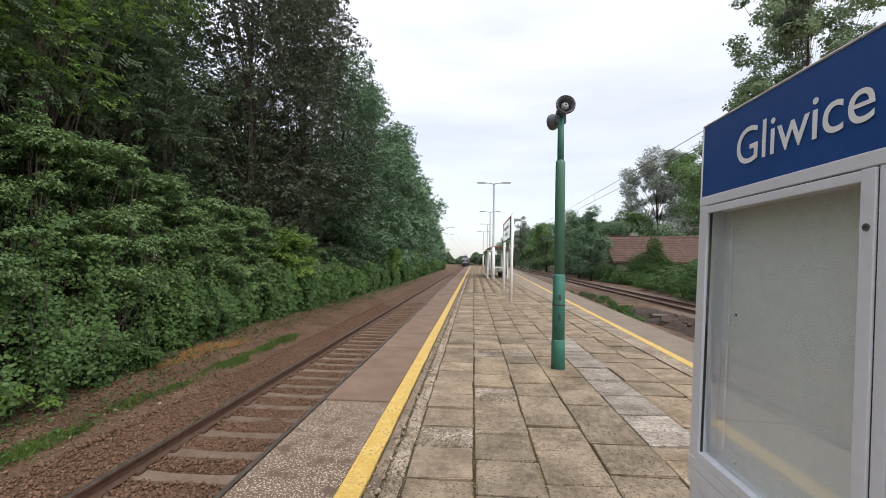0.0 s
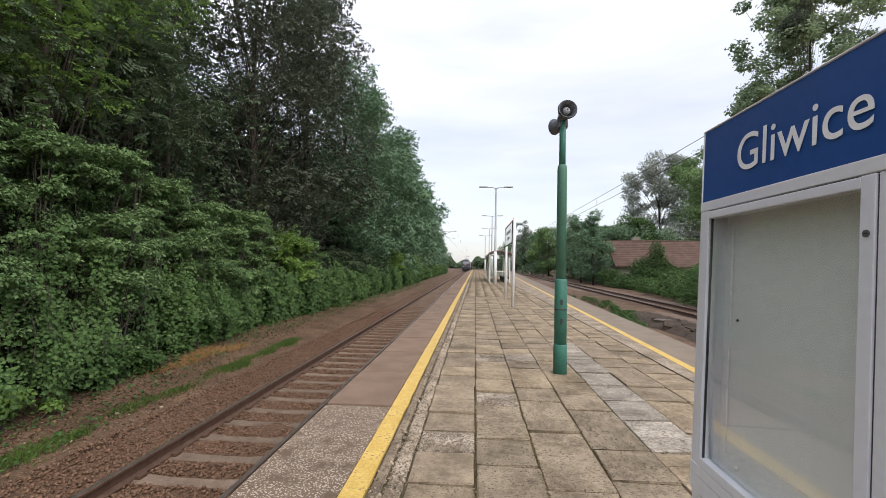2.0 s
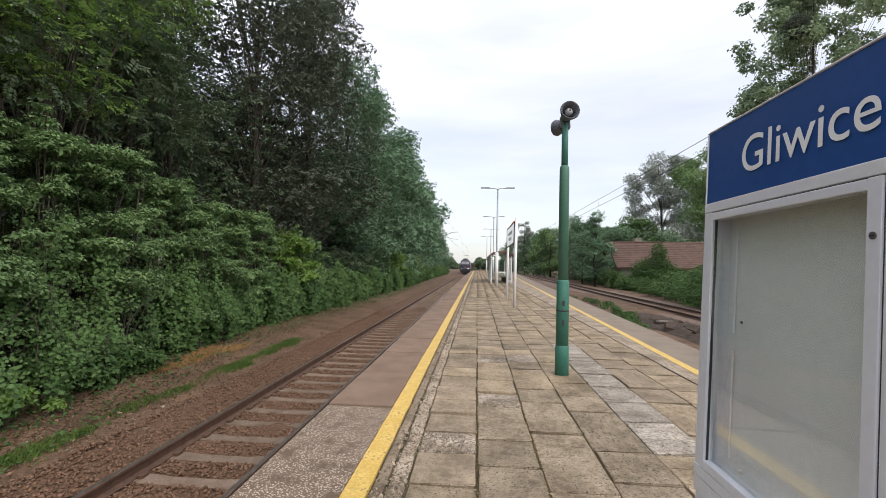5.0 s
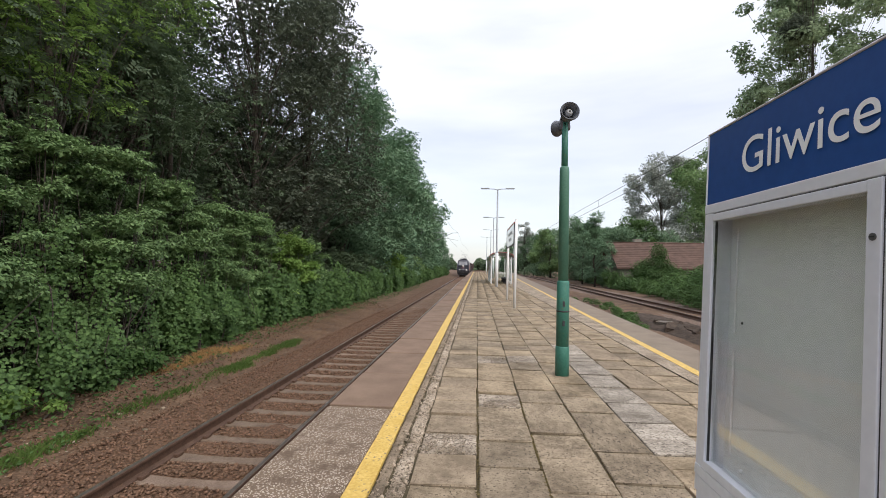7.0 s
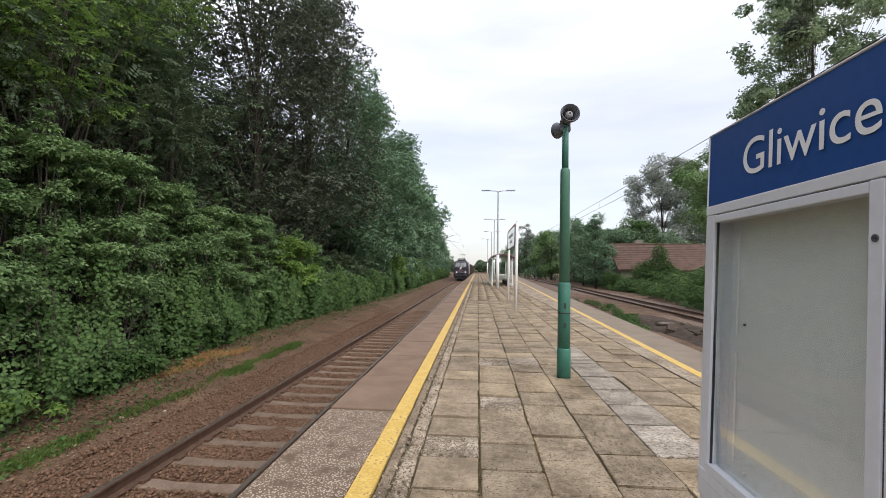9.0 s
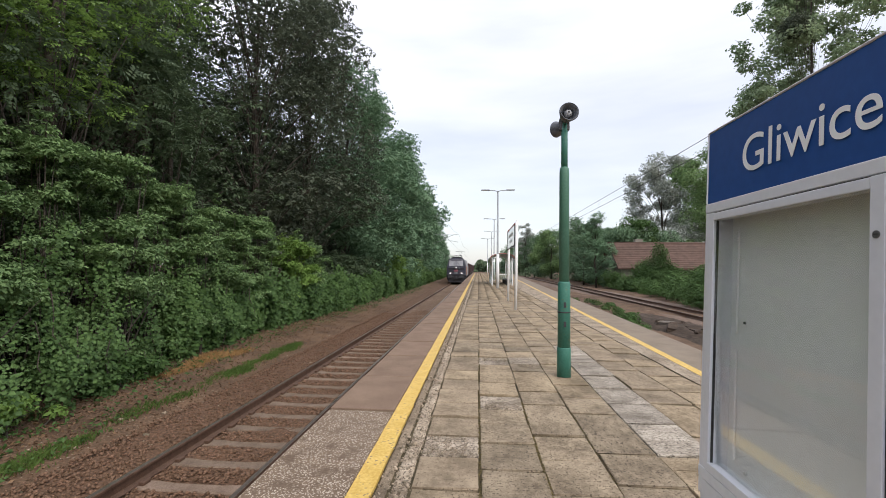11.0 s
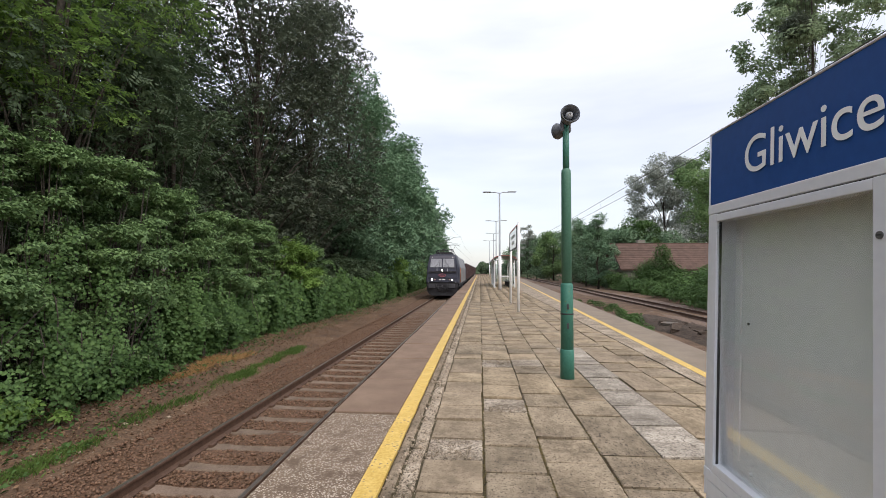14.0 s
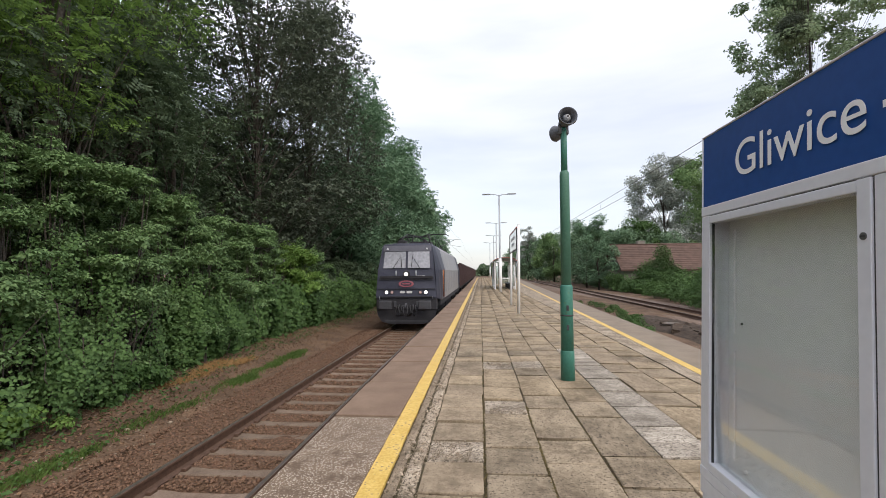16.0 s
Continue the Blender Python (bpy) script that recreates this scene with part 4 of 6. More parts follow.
# ---- the train ----
CAB = material("dark_slate_train_paint", (0.028, 0.03, 0.048), (0.05, 0.053, 0.08), 1.5, 0.5, 0.03, 30)
CABLOW = material("grimy_underframe", (0.016, 0.016, 0.02), (0.036, 0.035, 0.04), 3, 0.75, 0.3, 30)
BROW = material("lighter_slate_paint", (0.075, 0.075, 0.095), (0.11, 0.11, 0.135), 1.5, 0.5, 0.03, 30)
BUFFER = material("worn_grey_buffer", (0.034, 0.034, 0.04), (0.07, 0.07, 0.078), 3, 0.6, 0.2, 30)
SIDE = material("pale_grey_train_paint", (0.2, 0.2, 0.21), (0.3, 0.3, 0.31), 1.0, 0.5, 0.05, 20)
WAGON = material("oxide_brown_wagon_paint", (0.04, 0.024, 0.026), (0.085, 0.05, 0.05), 1.2, 0.75, 0.3, 15)
SCREEN = material("pale_grey_glazing", (0.22, 0.225, 0.25), (0.36, 0.365, 0.39), 0.8, 0.08, 0.0, 10, spec=0.8)
LIT = glow_material("headlight_glow", (1.0, 0.93, 0.85), 5.0)
LENS = material("red_tail_lens", (0.4, 0.26, 0.25), (0.55, 0.4, 0.38), 9, 0.2, 0.0, 40)
LOGO = material("red_oval_emblem", (0.24, 0.06, 0.08), (0.36, 0.13, 0.15), 6, 0.4, 0.0, 40)
PLATEW = material("pale_number_paint", (0.5, 0.5, 0.5), (0.62, 0.62, 0.62), 6, 0.5, 0.0, 40)
ORANGE = material("orange_stripe", (0.45, 0.14, 0.05), (0.55, 0.2, 0.08), 6, 0.5, 0.0, 40)


def wheelset(parent, y, r, half=0.75):
    bm = bm_new()
    for s in (-1, 1):
        tube(bm, [(s * half - 0.065, 0, 0), (s * half + 0.065, 0, 0)], [r, r], 24)
        tube(bm, [(s * (half - 0.085), 0, 0), (s * (half - 0.065), 0, 0)], [r + 0.025, r + 0.025], 24)
    tube(bm, [(-half, 0, 0), (half, 0, 0)], [0.09, 0.09], 12)
    o = part("wheelset", bm, CABLOW, parent)
    o.matrix_basis = pose(0, y, r)
    return o


def make_locomotive():
    """Front at local y = 0, rails at z = 0, looking to -y."""
    t = thing("locomotive", pose(TRACK_X, 150, RAIL_Z), "dark grey electric freight locomotive with three lit headlights", "locomotive")
    Lg = 18.7

    bm = bm_new()
    # cab: raked windscreen above an upright nose, chamfered to the full width behind
    front = [(-1.37, 0.0, 1.36), (-1.3, 0.1, 2.6), (-1.15, 0.38, 3.68), (-1.08, 0.46, 3.78), (1.08, 0.46, 3.78), (1.15, 0.38, 3.68), (1.3, 0.1, 2.6), (1.37, 0.0, 1.36)]
    shoulder = [(-1.47, 0.5, 1.25), (-1.41, 0.6, 2.6), (-1.2, 0.8, 3.69), (-1.08, 0.85, 3.8), (1.08, 0.85, 3.8), (1.2, 0.8, 3.69), (1.41, 0.6, 2.6), (1.47, 0.5, 1.25)]
    mid = [(-1.49, 1.05, 1.2), (-1.49, 1.45, 2.6), (-1.2, 1.5, 3.66), (-1.05, 1.5, 3.8), (1.05, 1.5, 3.8), (1.2, 1.5, 3.66), (1.49, 1.45, 2.6), (1.49, 1.05, 1.2)]
    back = [(x, 3.1, z) for x, _, z in mid]
    rings = [[bm.verts.new(p) for p in r] for r in (front, shoulder, mid, back)]
    for u, v in zip(rings, rings[1:]):
        for k in range(7):
            bm.faces.new((u[k], u[k + 1], v[k + 1], v[k]))
    bm.faces.new(rings[0]), bm.faces.new(rings[-1][::-1])
    bmesh.ops.recalc_face_normals(bm, faces=bm.faces)
    cabp = part("cab", bm, CAB, t, "dark slate cab front")
    # side bodies behind the cab
    bm = bm_new()
    rr = [[bm.verts.new((x, y, z)) for x, _, z in mid] for y in (3.1, Lg - 3.1)]
    for k in range(7):
        bm.faces.new((rr[0][k], rr[0][k + 1], rr[1][k + 1], rr[1][k]))
    bm.faces.new((rr[0][0], rr[1][0], rr[1][7], rr[0][7]))
    part("body", bm, SIDE, t, "pale grey side panels")
    bm = bm_new()
    rr = [[bm.verts.new((x * s, y, z)) for x, _, z in mid] for y, s in ((Lg - 3.1, 1), (Lg - 0.8, 1), (Lg, 0.82))]
    for u, v in zip(rr, rr[1:]):
        for k in range(7):
            bm.faces.new((u[k], u[k + 1], v[k + 1], v[k]))
    bm.faces.new(rr[-1][::-1])
    part("rear_cab", bm, CAB, t)
    # pale brow above the windscreens
    bm = bm_new()
    q = [(-1.1, 0.31, 3.46), (1.1, 0.31, 3.46), (1.09, 0.39, 3.71), (-1.09, 0.39, 3.71)]
    u = [bm.verts.new((a, b - 0.012, c)) for a, b, c in q]
    v = [bm.verts.new((a, b + 0.05, c)) for a, b, c in q]
    bm.faces.new(u), bm.faces.new(v[::-1])
    for k in range(4):
        bm.faces.new((u[k], v[k], v[(k + 1) % 4], u[(k + 1) % 4]))
    bmesh.ops.recalc_face_normals(bm, faces=bm.faces)
    part("brow_panel", bm, BROW, t, "slate grey brow panel")
    # windscreens: two raked panes in a dark surround
    for s in (-1, 1):
        bm = bm_new()
        x0, x1 = s * 0.05, s * 1.06
        q = [(x0, 0.12, 2.68), (x1, 0.12, 2.68), (s * 1.02, 0.31, 3.43), (x0, 0.31, 3.43)]
        u = [bm.verts.new((a, b - 0.035, c)) for a, b, c in q]
        v = [bm.verts.new((a, b + 0.03, c)) for a, b, c in q]
        bm.faces.new(u), bm.faces.new(v[::-1])
        for k in range(4):
            bm.faces.new((u[k], u[(k + 1) % 4], v[(k + 1) % 4], v[k]))
        w = part("windscreen", bm, SCREEN, t, "raked windscreen pane in pale grey")
        bm = bm_new()
        tube(bm, [(s * 0.62, 0.06, 2.66), (s * 0.3, 0.17, 3.15)], [0.014, 0.01], 6)
        part("wiper", bm, DARK, w)
        bm = bm_new()
        tube(bm, [(s * 0.22, 0.055, 2.72), (s * 0.28, 0.24, 3.32)], [0.014, 0.012], 6)
        part("wiper", bm, DARK, w)
        # lamps
        for x, mat, r, nm in ((s * 0.885, LIT, 0.07, "headlight"), (s * 0.64, LENS, 0.065, "tail_light")):
            bm = bm_new()
            tube(bm, [(x, -0.035, 1.6), (x, 0.06, 1.6)], [r * 1.3, r * 1.4], 18)
            h = part(nm + "_housing", bm, DARK, t)
            bm = bm_new()
            tube(bm, [(x, -0.05, 1.6), (x, -0.03, 1.6)], [r * 0.8, r], 18)
            part(nm, bm, mat, h)
        bm = bm_new()
        tube(bm, [(s * 0.45, -0.02, 2.36), (s * 0.45, -0.07, 2.38), (s * 0.45, -0.02, 2.56)], 0.03, 8)
        part("front_step", bm, STEEL, t)
        # buffers
        bm = bm_new()
        tube(bm, [(s * 0.875, -0.3, 1.06), (s * 0.875, 0.35, 1.06)], [0.11, 0.15], 14)
        b = part("buffer", bm, CABLOW, t)
        bm = bm_new()
        box(bm, s * 0.875 - 0.28, s * 0.875 + 0.28, -0.38, -0.3, 0.87, 1.25, 0.035)
        part("buffer_head", bm, BUFFER, b)
        bm = bm_new()
        tube(bm, [(s * 0.3, 0.0, 1.05), (s * 0.33, -0.14, 0.95), (s * 0.28, -0.16, 0.7), (s * 0.2, -0.05, 0.6)], 0.03, 8)
        part("brake_hose", bm, DARK, t)
        bm = bm_new()
        tube(bm, [(s * 1.25, -0.03, 1.35), (s * 1.3, 0.2, 1.6), (s * 1.32, 0.32, 2.3)], 0.018, 6)
        part("handrail", bm, CAB, t)
        # mirror covers, cab side doors and windows
        bm = bm_new()
        box(bm, s * 1.5 - 0.02, s * 1.5 + 0.006, 1.9, 2.6, 1.3, 2.6, 0.004)
        d = part("cab_door", bm, CABLOW, t, "dark cab side door")
        bm = bm_new()
        tube(bm, [(s * 1.53, 1.8, 1.3), (s * 1.53, 1.8, 2.6)], 0.018, 6)
        part("handrail", bm, ORANGE, d)
        bm = bm_new()
        box(bm, s * 1.5 - 0.006, s * 1.5 + 0.006, 1.5, 1.82, 2.3, 2.6, 0.004)
        part("side_window", bm, SCREEN, t)
        for y in np.arange(3.6, Lg - 3.6, 1.45):
            bm = bm_new()
            box(bm, s * 1.495 - 0.012, s * 1.495 + 0.012, y, y + 1.25, 1.45, 2.5, 0.006)
            part("side_panel", bm, SIDE, t)
        bm = bm_new()
        box(bm, s * 1.35 - 0.1, s * 1.35 + 0.1, 0.9, Lg - 0.9, 0.95, 1.2)
        part("solebar", bm, CABLOW, t)
    bm = bm_new()
    tube(bm, [(0, -0.03, 2.42), (0, 0.1, 2.42)], [0.15, 0.16], 18)
    h = part("headlight_housing", bm, DARK, t)
    bm = bm_new()
    tube(bm, [(0, -0.05, 2.42), (0, -0.028, 2.42)], [0.065, 0.075], 18)
    part("headlight", bm, LIT, h)
    # emblem, number bars, panel seams
    bm = bm_new()
    prism(bm, [(math.cos(a) * 0.34, 1.98 + math.sin(a) * 0.15) for a in [2 * math.pi * i / 24 for i in range(24)]], "y", -0.012, 0.03)
    e = part("emblem", bm, LOGO, t, "red oval emblem")
    bm = bm_new()
    prism(bm, [(math.cos(a) * 0.25, 1.98 + math.sin(a) * 0.095) for a in [2 * math.pi * i / 20 for i in range(20)]], "y", -0.018, -0.01)
    part("emblem_centre", bm, CAB, e)
    bm = bm_new()
    box(bm, -0.17, 0.17, -0.024, -0.017, 1.95, 2.01, 0.01)
    part("emblem_bar", bm, LOGO, e)
    # upper and lower nose panels, separated by open seams
    for z0, z1, y, nm in ((2.21, 2.33, 0.03, "grille_strip"), (1.37, 1.42, -0.02, "step_plate")):
        bm = bm_new()
        box(bm, -1.2, 1.2, y - 0.025, y + 0.05, z0, z1, 0.01)
        part(nm, bm, CABLOW, t)
    for s in (-1, 1):
        bm = bm_new()
        prism(bm, [(s * 0.95, 3.53), (s * 0.85, 3.53), (s * 0.9, 3.62)], "y", 0.3, 0.335)
        part("marker_triangle", bm, PLATEW, t)
        for x in (0.18, 0.42):
            bm = bm_new()
            tube(bm, [(s * x, 0.02, 1.02), (s * x, -0.1, 0.96), (s * (x + 0.05), -0.16, 0.75), (s * (x - 0.04), -0.06, 0.58), (s * (x - 0.08), 0.04, 0.62)], 0.026, 7)
            part("air_hose", bm, DARK, t)
        bm = bm_new()
        box(bm, s * 0.5 - 0.05, s * 0.5 + 0.05, -0.03, 0.05, 0.95, 1.2, 0.01)
        part("hose_valve", bm, BUFFER, t)
        bm = bm_new()
        tube(bm, [(s * 1.2, -0.06, 1.42), (s * 1.2, -0.06, 1.3), (s * 1.2, 0.02, 1.3)], 0.015, 6)
        part("step_handle", bm, STEEL, t)
    for x, w in ((-0.17, 0.2), (0.14, 0.24)):
        bm = bm_new()
        box(bm, x - w / 2, x + w / 2, -0.008, 0.02, 1.56, 1.66)
        part("number_bar", bm, PLATEW, t)
    for x, w in ((0.55, 0.22), (0.78, 0.14)):
        bm = bm_new()
        box(bm, x - w / 2, x + w / 2, 0.06, 0.12, 2.28, 2.34)
        part("number_bar", bm, PLATEW, t)
    bm = bm_new()
    box(bm, -1.26, 1.26, -0.006, 0.05, 2.17, 2.185)
    part("panel_seam", bm, DARK, t)
    bm = bm_new()
    box(bm, -1.3, 1.3, -0.015, 0.05, 1.74, 1.765)
    part("trim_stripe", bm, CABLOW, t)
    # buffer beam, coupling and rail guard
    bm = bm_new()
    box(bm, -1.36, 1.36, 0.02, 0.6, 0.82, 1.34, 0.03)
    part("buffer_beam", bm, CABLOW, t)
    bm = bm_new()
    tube(bm, [(0, 0.1, 1.06), (0, -0.2, 1.08), (0, -0.32, 1.02), (0, -0.3, 0.93), (0, -0.22, 0.95)], [0.06, 0.05, 0.045, 0.04, 0.02], 8)
    c = part("coupling_hook", bm, BUFFER, t)
    for s in (-1, 1):
        bm = bm_new()
        tube(bm, [(s * 0.07, -0.22, 1.06), (s * 0.09, -0.26, 0.75), (s * 0.05, -0.22, 0.55)], 0.022, 6)
        part("coupling_link", bm, BUFFER, c)
    bm = bm_new()
    prism(bm, [(-1.34, 0.82), (1.34, 0.82), (1.3, 0.58), (1.12, 0.3), (0.75, 0.2), (-0.75, 0.2), (-1.12, 0.3), (-1.3, 0.58)], "y", 0.05, 0.14)
    part("rail_guard", bm, CABLOW, t)
    bm = bm_new()
    box(bm, -0.95, 0.95, 0.03, 0.055, 0.3, 0.36)
    part("guard_lip", bm, BUFFER, t)
    bm = bm_new()
    box(bm, -1.2, 1.2, 0.3, Lg - 0.3, 0.85, 1.25)
    part("underframe", bm, CABLOW, t)
    bm = bm_new()
    box(bm, -1.2, 1.2, 7.0, 11.6, 0.35, 0.86, 0.05)
    part("transformer_box", bm, CABLOW, t)
    for y in (4.3, 14.4):
        bm = bm_new()
        for s in (-1, 1):
            box(bm, s * 1.1 - 0.1, s * 1.1 + 0.1, y - 2.0, y + 2.0, 0.5, 0.85, 0.04)
        box(bm, -1.0, 1.0, y - 0.3, y + 0.3, 0.45, 0.8)
        part("bogie_frame", bm, CABLOW, t)
    wheels = [wheelset(t, y, 0.625) for y in (3.0, 5.6, 13.1, 15.7)]
    # roof gear and pantographs
    bm = bm_new()
    box(bm, -0.9, 0.9, 1.3, Lg - 1.3, 3.78, 3.88, 0.03)
    roof = part("roof", bm, CAB, t)
    for y in (2.2, 3.0, 4.6, 6.0, 7.4, 9.0, 11.0, 13.0):
        for x in (-0.55, 0.55):
            bm = bm_new()
            tube(bm, [(x, y, 3.86), (x, y, 3.95), (x, y, 3.99), (x, y, 4.05), (x, y, 4.1)], [0.05, 0.09, 0.05, 0.09, 0.04], 10)
            part("insulator", bm, CABLOW, roof)
    for y, up in ((2.6, False), (14.6, True)):
        bm = bm_new()
        for s in (-1, 1):
            tube(bm, [(s * 0.55, y - 0.7, 4.1), (s * 0.55, y + 0.7, 4.1)], 0.035, 6)
            if up:
                tube(bm, [(s * 0.4, y + 0.6, 4.12), (s * 0.1, y - 0.7, 4.75)], 0.03, 6)
                tube(bm, [(s * 0.1, y - 0.7, 4.75), (s * 0.3, y + 0.3, 5.45)], 0.022, 6)
            else:
                tube(bm, [(s * 0.4, y + 0.7, 4.14), (s * 0.3, y - 0.9, 4.24)], 0.03, 6)
        zc = 5.48 if up else 4.3
        for d in (0.0, 0.3):
            tube(bm, [(-0.85, y + d, zc - 0.15), (-0.6, y + d, zc), (0.6, y + d, zc), (0.85, y + d, zc - 0.15)], 0.025, 6)
        part("pantograph", bm, DARK, t)
    for k, (x, y, w, d, h) in enumerate(((-0.5, 1.9, 0.4, 0.5, 0.16), (0.45, 2.3, 0.3, 0.7, 0.12), (0.0, 4.9, 1.2, 1.0, 0.3), (-0.2, 7.6, 1.3, 1.8, 0.22), (0.0, 10.6, 1.3, 1.8, 0.26))):
        bm = bm_new()
        box(bm, x - w / 2, x + w / 2, y - d / 2, y + d / 2, 3.86, 3.88 + h, 0.03)
        part("roof_box", bm, CABLOW, roof)
    bm = bm_new()
    tube(bm, [(-0.55, 2.2, 4.12), (-0.55, 13, 4.12)], 0.025, 6)
    tube(bm, [(0.3, 1.6, 3.9), (0.3, 1.6, 4.25)], 0.015, 6)
    for a, b in (((-0.8, 2.1, 3.95), (-0.35, 2.5, 4.42)), ((-0.35, 2.5, 4.42), (0.25, 2.7, 4.28)), ((0.25, 2.7, 4.28), (0.75, 2.3, 4.38)), ((0.75, 2.3, 4.38), (0.85, 2.0, 3.95)), ((-0.1, 2.2, 3.95), (0.0, 2.4, 4.36))):
        tube(bm, [a, b], 0.03, 6)
    part("roof_cable", bm, DARK, t)
    return t, wheels


def make_wagon():
    """An open box wagon; near end at local y = 0."""
    t = thing("open_wagon", pose(TRACK_X, 170, RAIL_Z), "rust brown open freight wagon with ribbed steel sides", "freight wagon", "wagons of the train")
    Lw = 13.2
    for s in (-1, 1):
        bm = bm_new()
        box(bm, s * 1.38 - 0.025, s * 1.38 + 0.025, 0.6, Lw - 0.6, 1.2, 3.25, 0.006)
        w = part("side_wall", bm, WAGON, t)
        for k in range(9):
            y = 0.68 + k * (Lw - 1.36) / 8
            bm = bm_new()
            box(bm, s * 1.455 - 0.05, s * 1.455 + 0.05, y - 0.06, y + 0.06, 1.15, 3.2, 0.01)
            part("rib", bm, WAGON, w)
        bm = bm_new()
        box(bm, s * 1.42 - 0.08, s * 1.42 + 0.08, 0.6, Lw - 0.6, 3.2, 3.32, 0.015)
        part("top_rail", bm, WAGON, w)
        bm = bm_new()
        box(bm, s * 1.3 - 0.08, s * 1.3 + 0.08, 0.55, Lw - 0.55, 0.95, 1.2)
        part("solebar", bm, CABLOW, t)
    for y in (0.6, Lw - 0.6):
        bm = bm_new()
        box(bm, -1.36, 1.36, y - 0.03, y + 0.03, 1.2, 3.22)
        part("end_wall", bm, WAGON, t)
        for s in (-1, 1):
            bm = bm_new()
            d = -0.6 if y < 1 else 0.6
            tube(bm, [(s * 0.875, y, 1.06), (s * 0.875, y + d * 0.85, 1.06), (s * 0.875, y + d, 1.06)], [0.1, 0.1, 0.22], 12)
            part("buffer", bm, CABLOW, t)
    bm = bm_new()
    box(bm, -1.36, 1.36, 0.6, Lw - 0.6, 1.1, 1.2)
    part("floor", bm, CABLOW, t)
    for y in (2.4, Lw - 2.4):
        bm = bm_new()
        for s in (-1, 1):
            box(bm, s * 1.02 - 0.08, s * 1.02 + 0.08, y - 1.15, y + 1.15, 0.45, 0.75, 0.03)
        box(bm, -0.9, 0.9, y - 0.2, y + 0.2, 0.5, 0.95)
        part("bogie_frame", bm, CABLOW, t)
    for y in (1.5, 3.3, Lw - 3.3, Lw - 1.5):
        wheelset(t, y, 0.46)
    return t


# ---- catenary, house, debris ----
def make_catenary():
    for nm, x, z, label in (("contact_wire", 6.35, 4.95, "thin overhead contact wire above the far track"), ("messenger_wire", 6.35, 5.32, "thin overhead messenger wire with droppers")):
        w = thing(nm, pose(0, 0, 0), label, "overhead wire", "overhead wires")
        bm = bm_new()
        pts = [(x + 0.012 * y, y, z + (0.0 if nm == "contact_wire" else 0.36 * min(1.5, ((y - 25) / 45) ** 2))) for y in (-20, 0, 10, 20, 30, 45, 60, 125)]
        tube(bm, pts, 0.01, 5)
        part("wire", bm, DARK, w)
        if nm == "messenger_wire":
            for y in (9, 16, 24, 33, 43, 55):
                bm = bm_new()
                tube(bm, [(x + 0.012 * y, y, 4.95), (x + 0.012 * y, y, z + 0.36 * min(1.5, ((y - 25) / 45) ** 2))], 0.006, 4)
                part("dropper", bm, DARK, w)
    for y in (-20, 125):
        x = 6.35 + 0.012 * y
        t = thing("catenary_mast", pose(x + 2.6, y, -1.15), "grey steel catenary mast beside the far track", "catenary mast", "catenary masts")
        bm = bm_new()
        tube(bm, [(0, 0, -0.1), (0, 0, 7.9)], [0.15, 0.1], 10)
        part("mast", bm, STEEL, t)
        bm = bm_new()
        top = 5.32 + 0.36 * min(1.5, ((y - 25) / 45) ** 2) + 1.15
        tube(bm, [(0, 0, top - 0.4), (-2.6, 0, top)], 0.04, 8)
        tube(bm, [(0, 0, 6.2), (-2.62, 0, 6.1)], 0.035, 8)
        part("cantilever", bm, STEEL, t)
    t = thing("catenary_mast", pose(-9.9, 75, -1.1), "steel catenary mast with a raked cantilever over the track", "catenary mast")
    bm = bm_new()
    tube(bm, [(0, 0, -0.1), (0, 0, 9.2)], [0.16, 0.1], 10)
    part("mast", bm, STEEL, t)
    bm = bm_new()
    tube(bm, [(0.1, 0, 5.9), (5.5, 0, 8.4), (6.5, 0, 8.45)], 0.045, 8)
    part("cantilever", bm, STEEL, t)
    bm = bm_new()
    tube(bm, [(0.1, 0, 8.6), (5.5, 0, 8.4)], 0.02, 6)
    part("stay", bm, STEEL, t)
    bm = bm_new()
    tube(bm, [(3.8, 0, 7.6), (6.5, 0, 7.1)], 0.03, 6)
    part("registration_arm", bm, STEEL, t)
    w = thing("contact_wire", pose(0, 0, 0), "thin overhead contact wire above the near track", "overhead wire", "overhead wires")
    bm = bm_new()
    tube(bm, [(TRACK_X, 40, 4.75), (TRACK_X, 190, 4.75)], 0.01, 5)
    tube(bm, [(TRACK_X, 40, 6.4), (TRACK_X, 58, 6.6), (TRACK_X, 75, 7.3), (TRACK_X, 100, 6.4), (TRACK_X, 130, 7.3), (TRACK_X, 190, 6.6)], 0.01, 5)
    part("wire", bm, DARK, w)


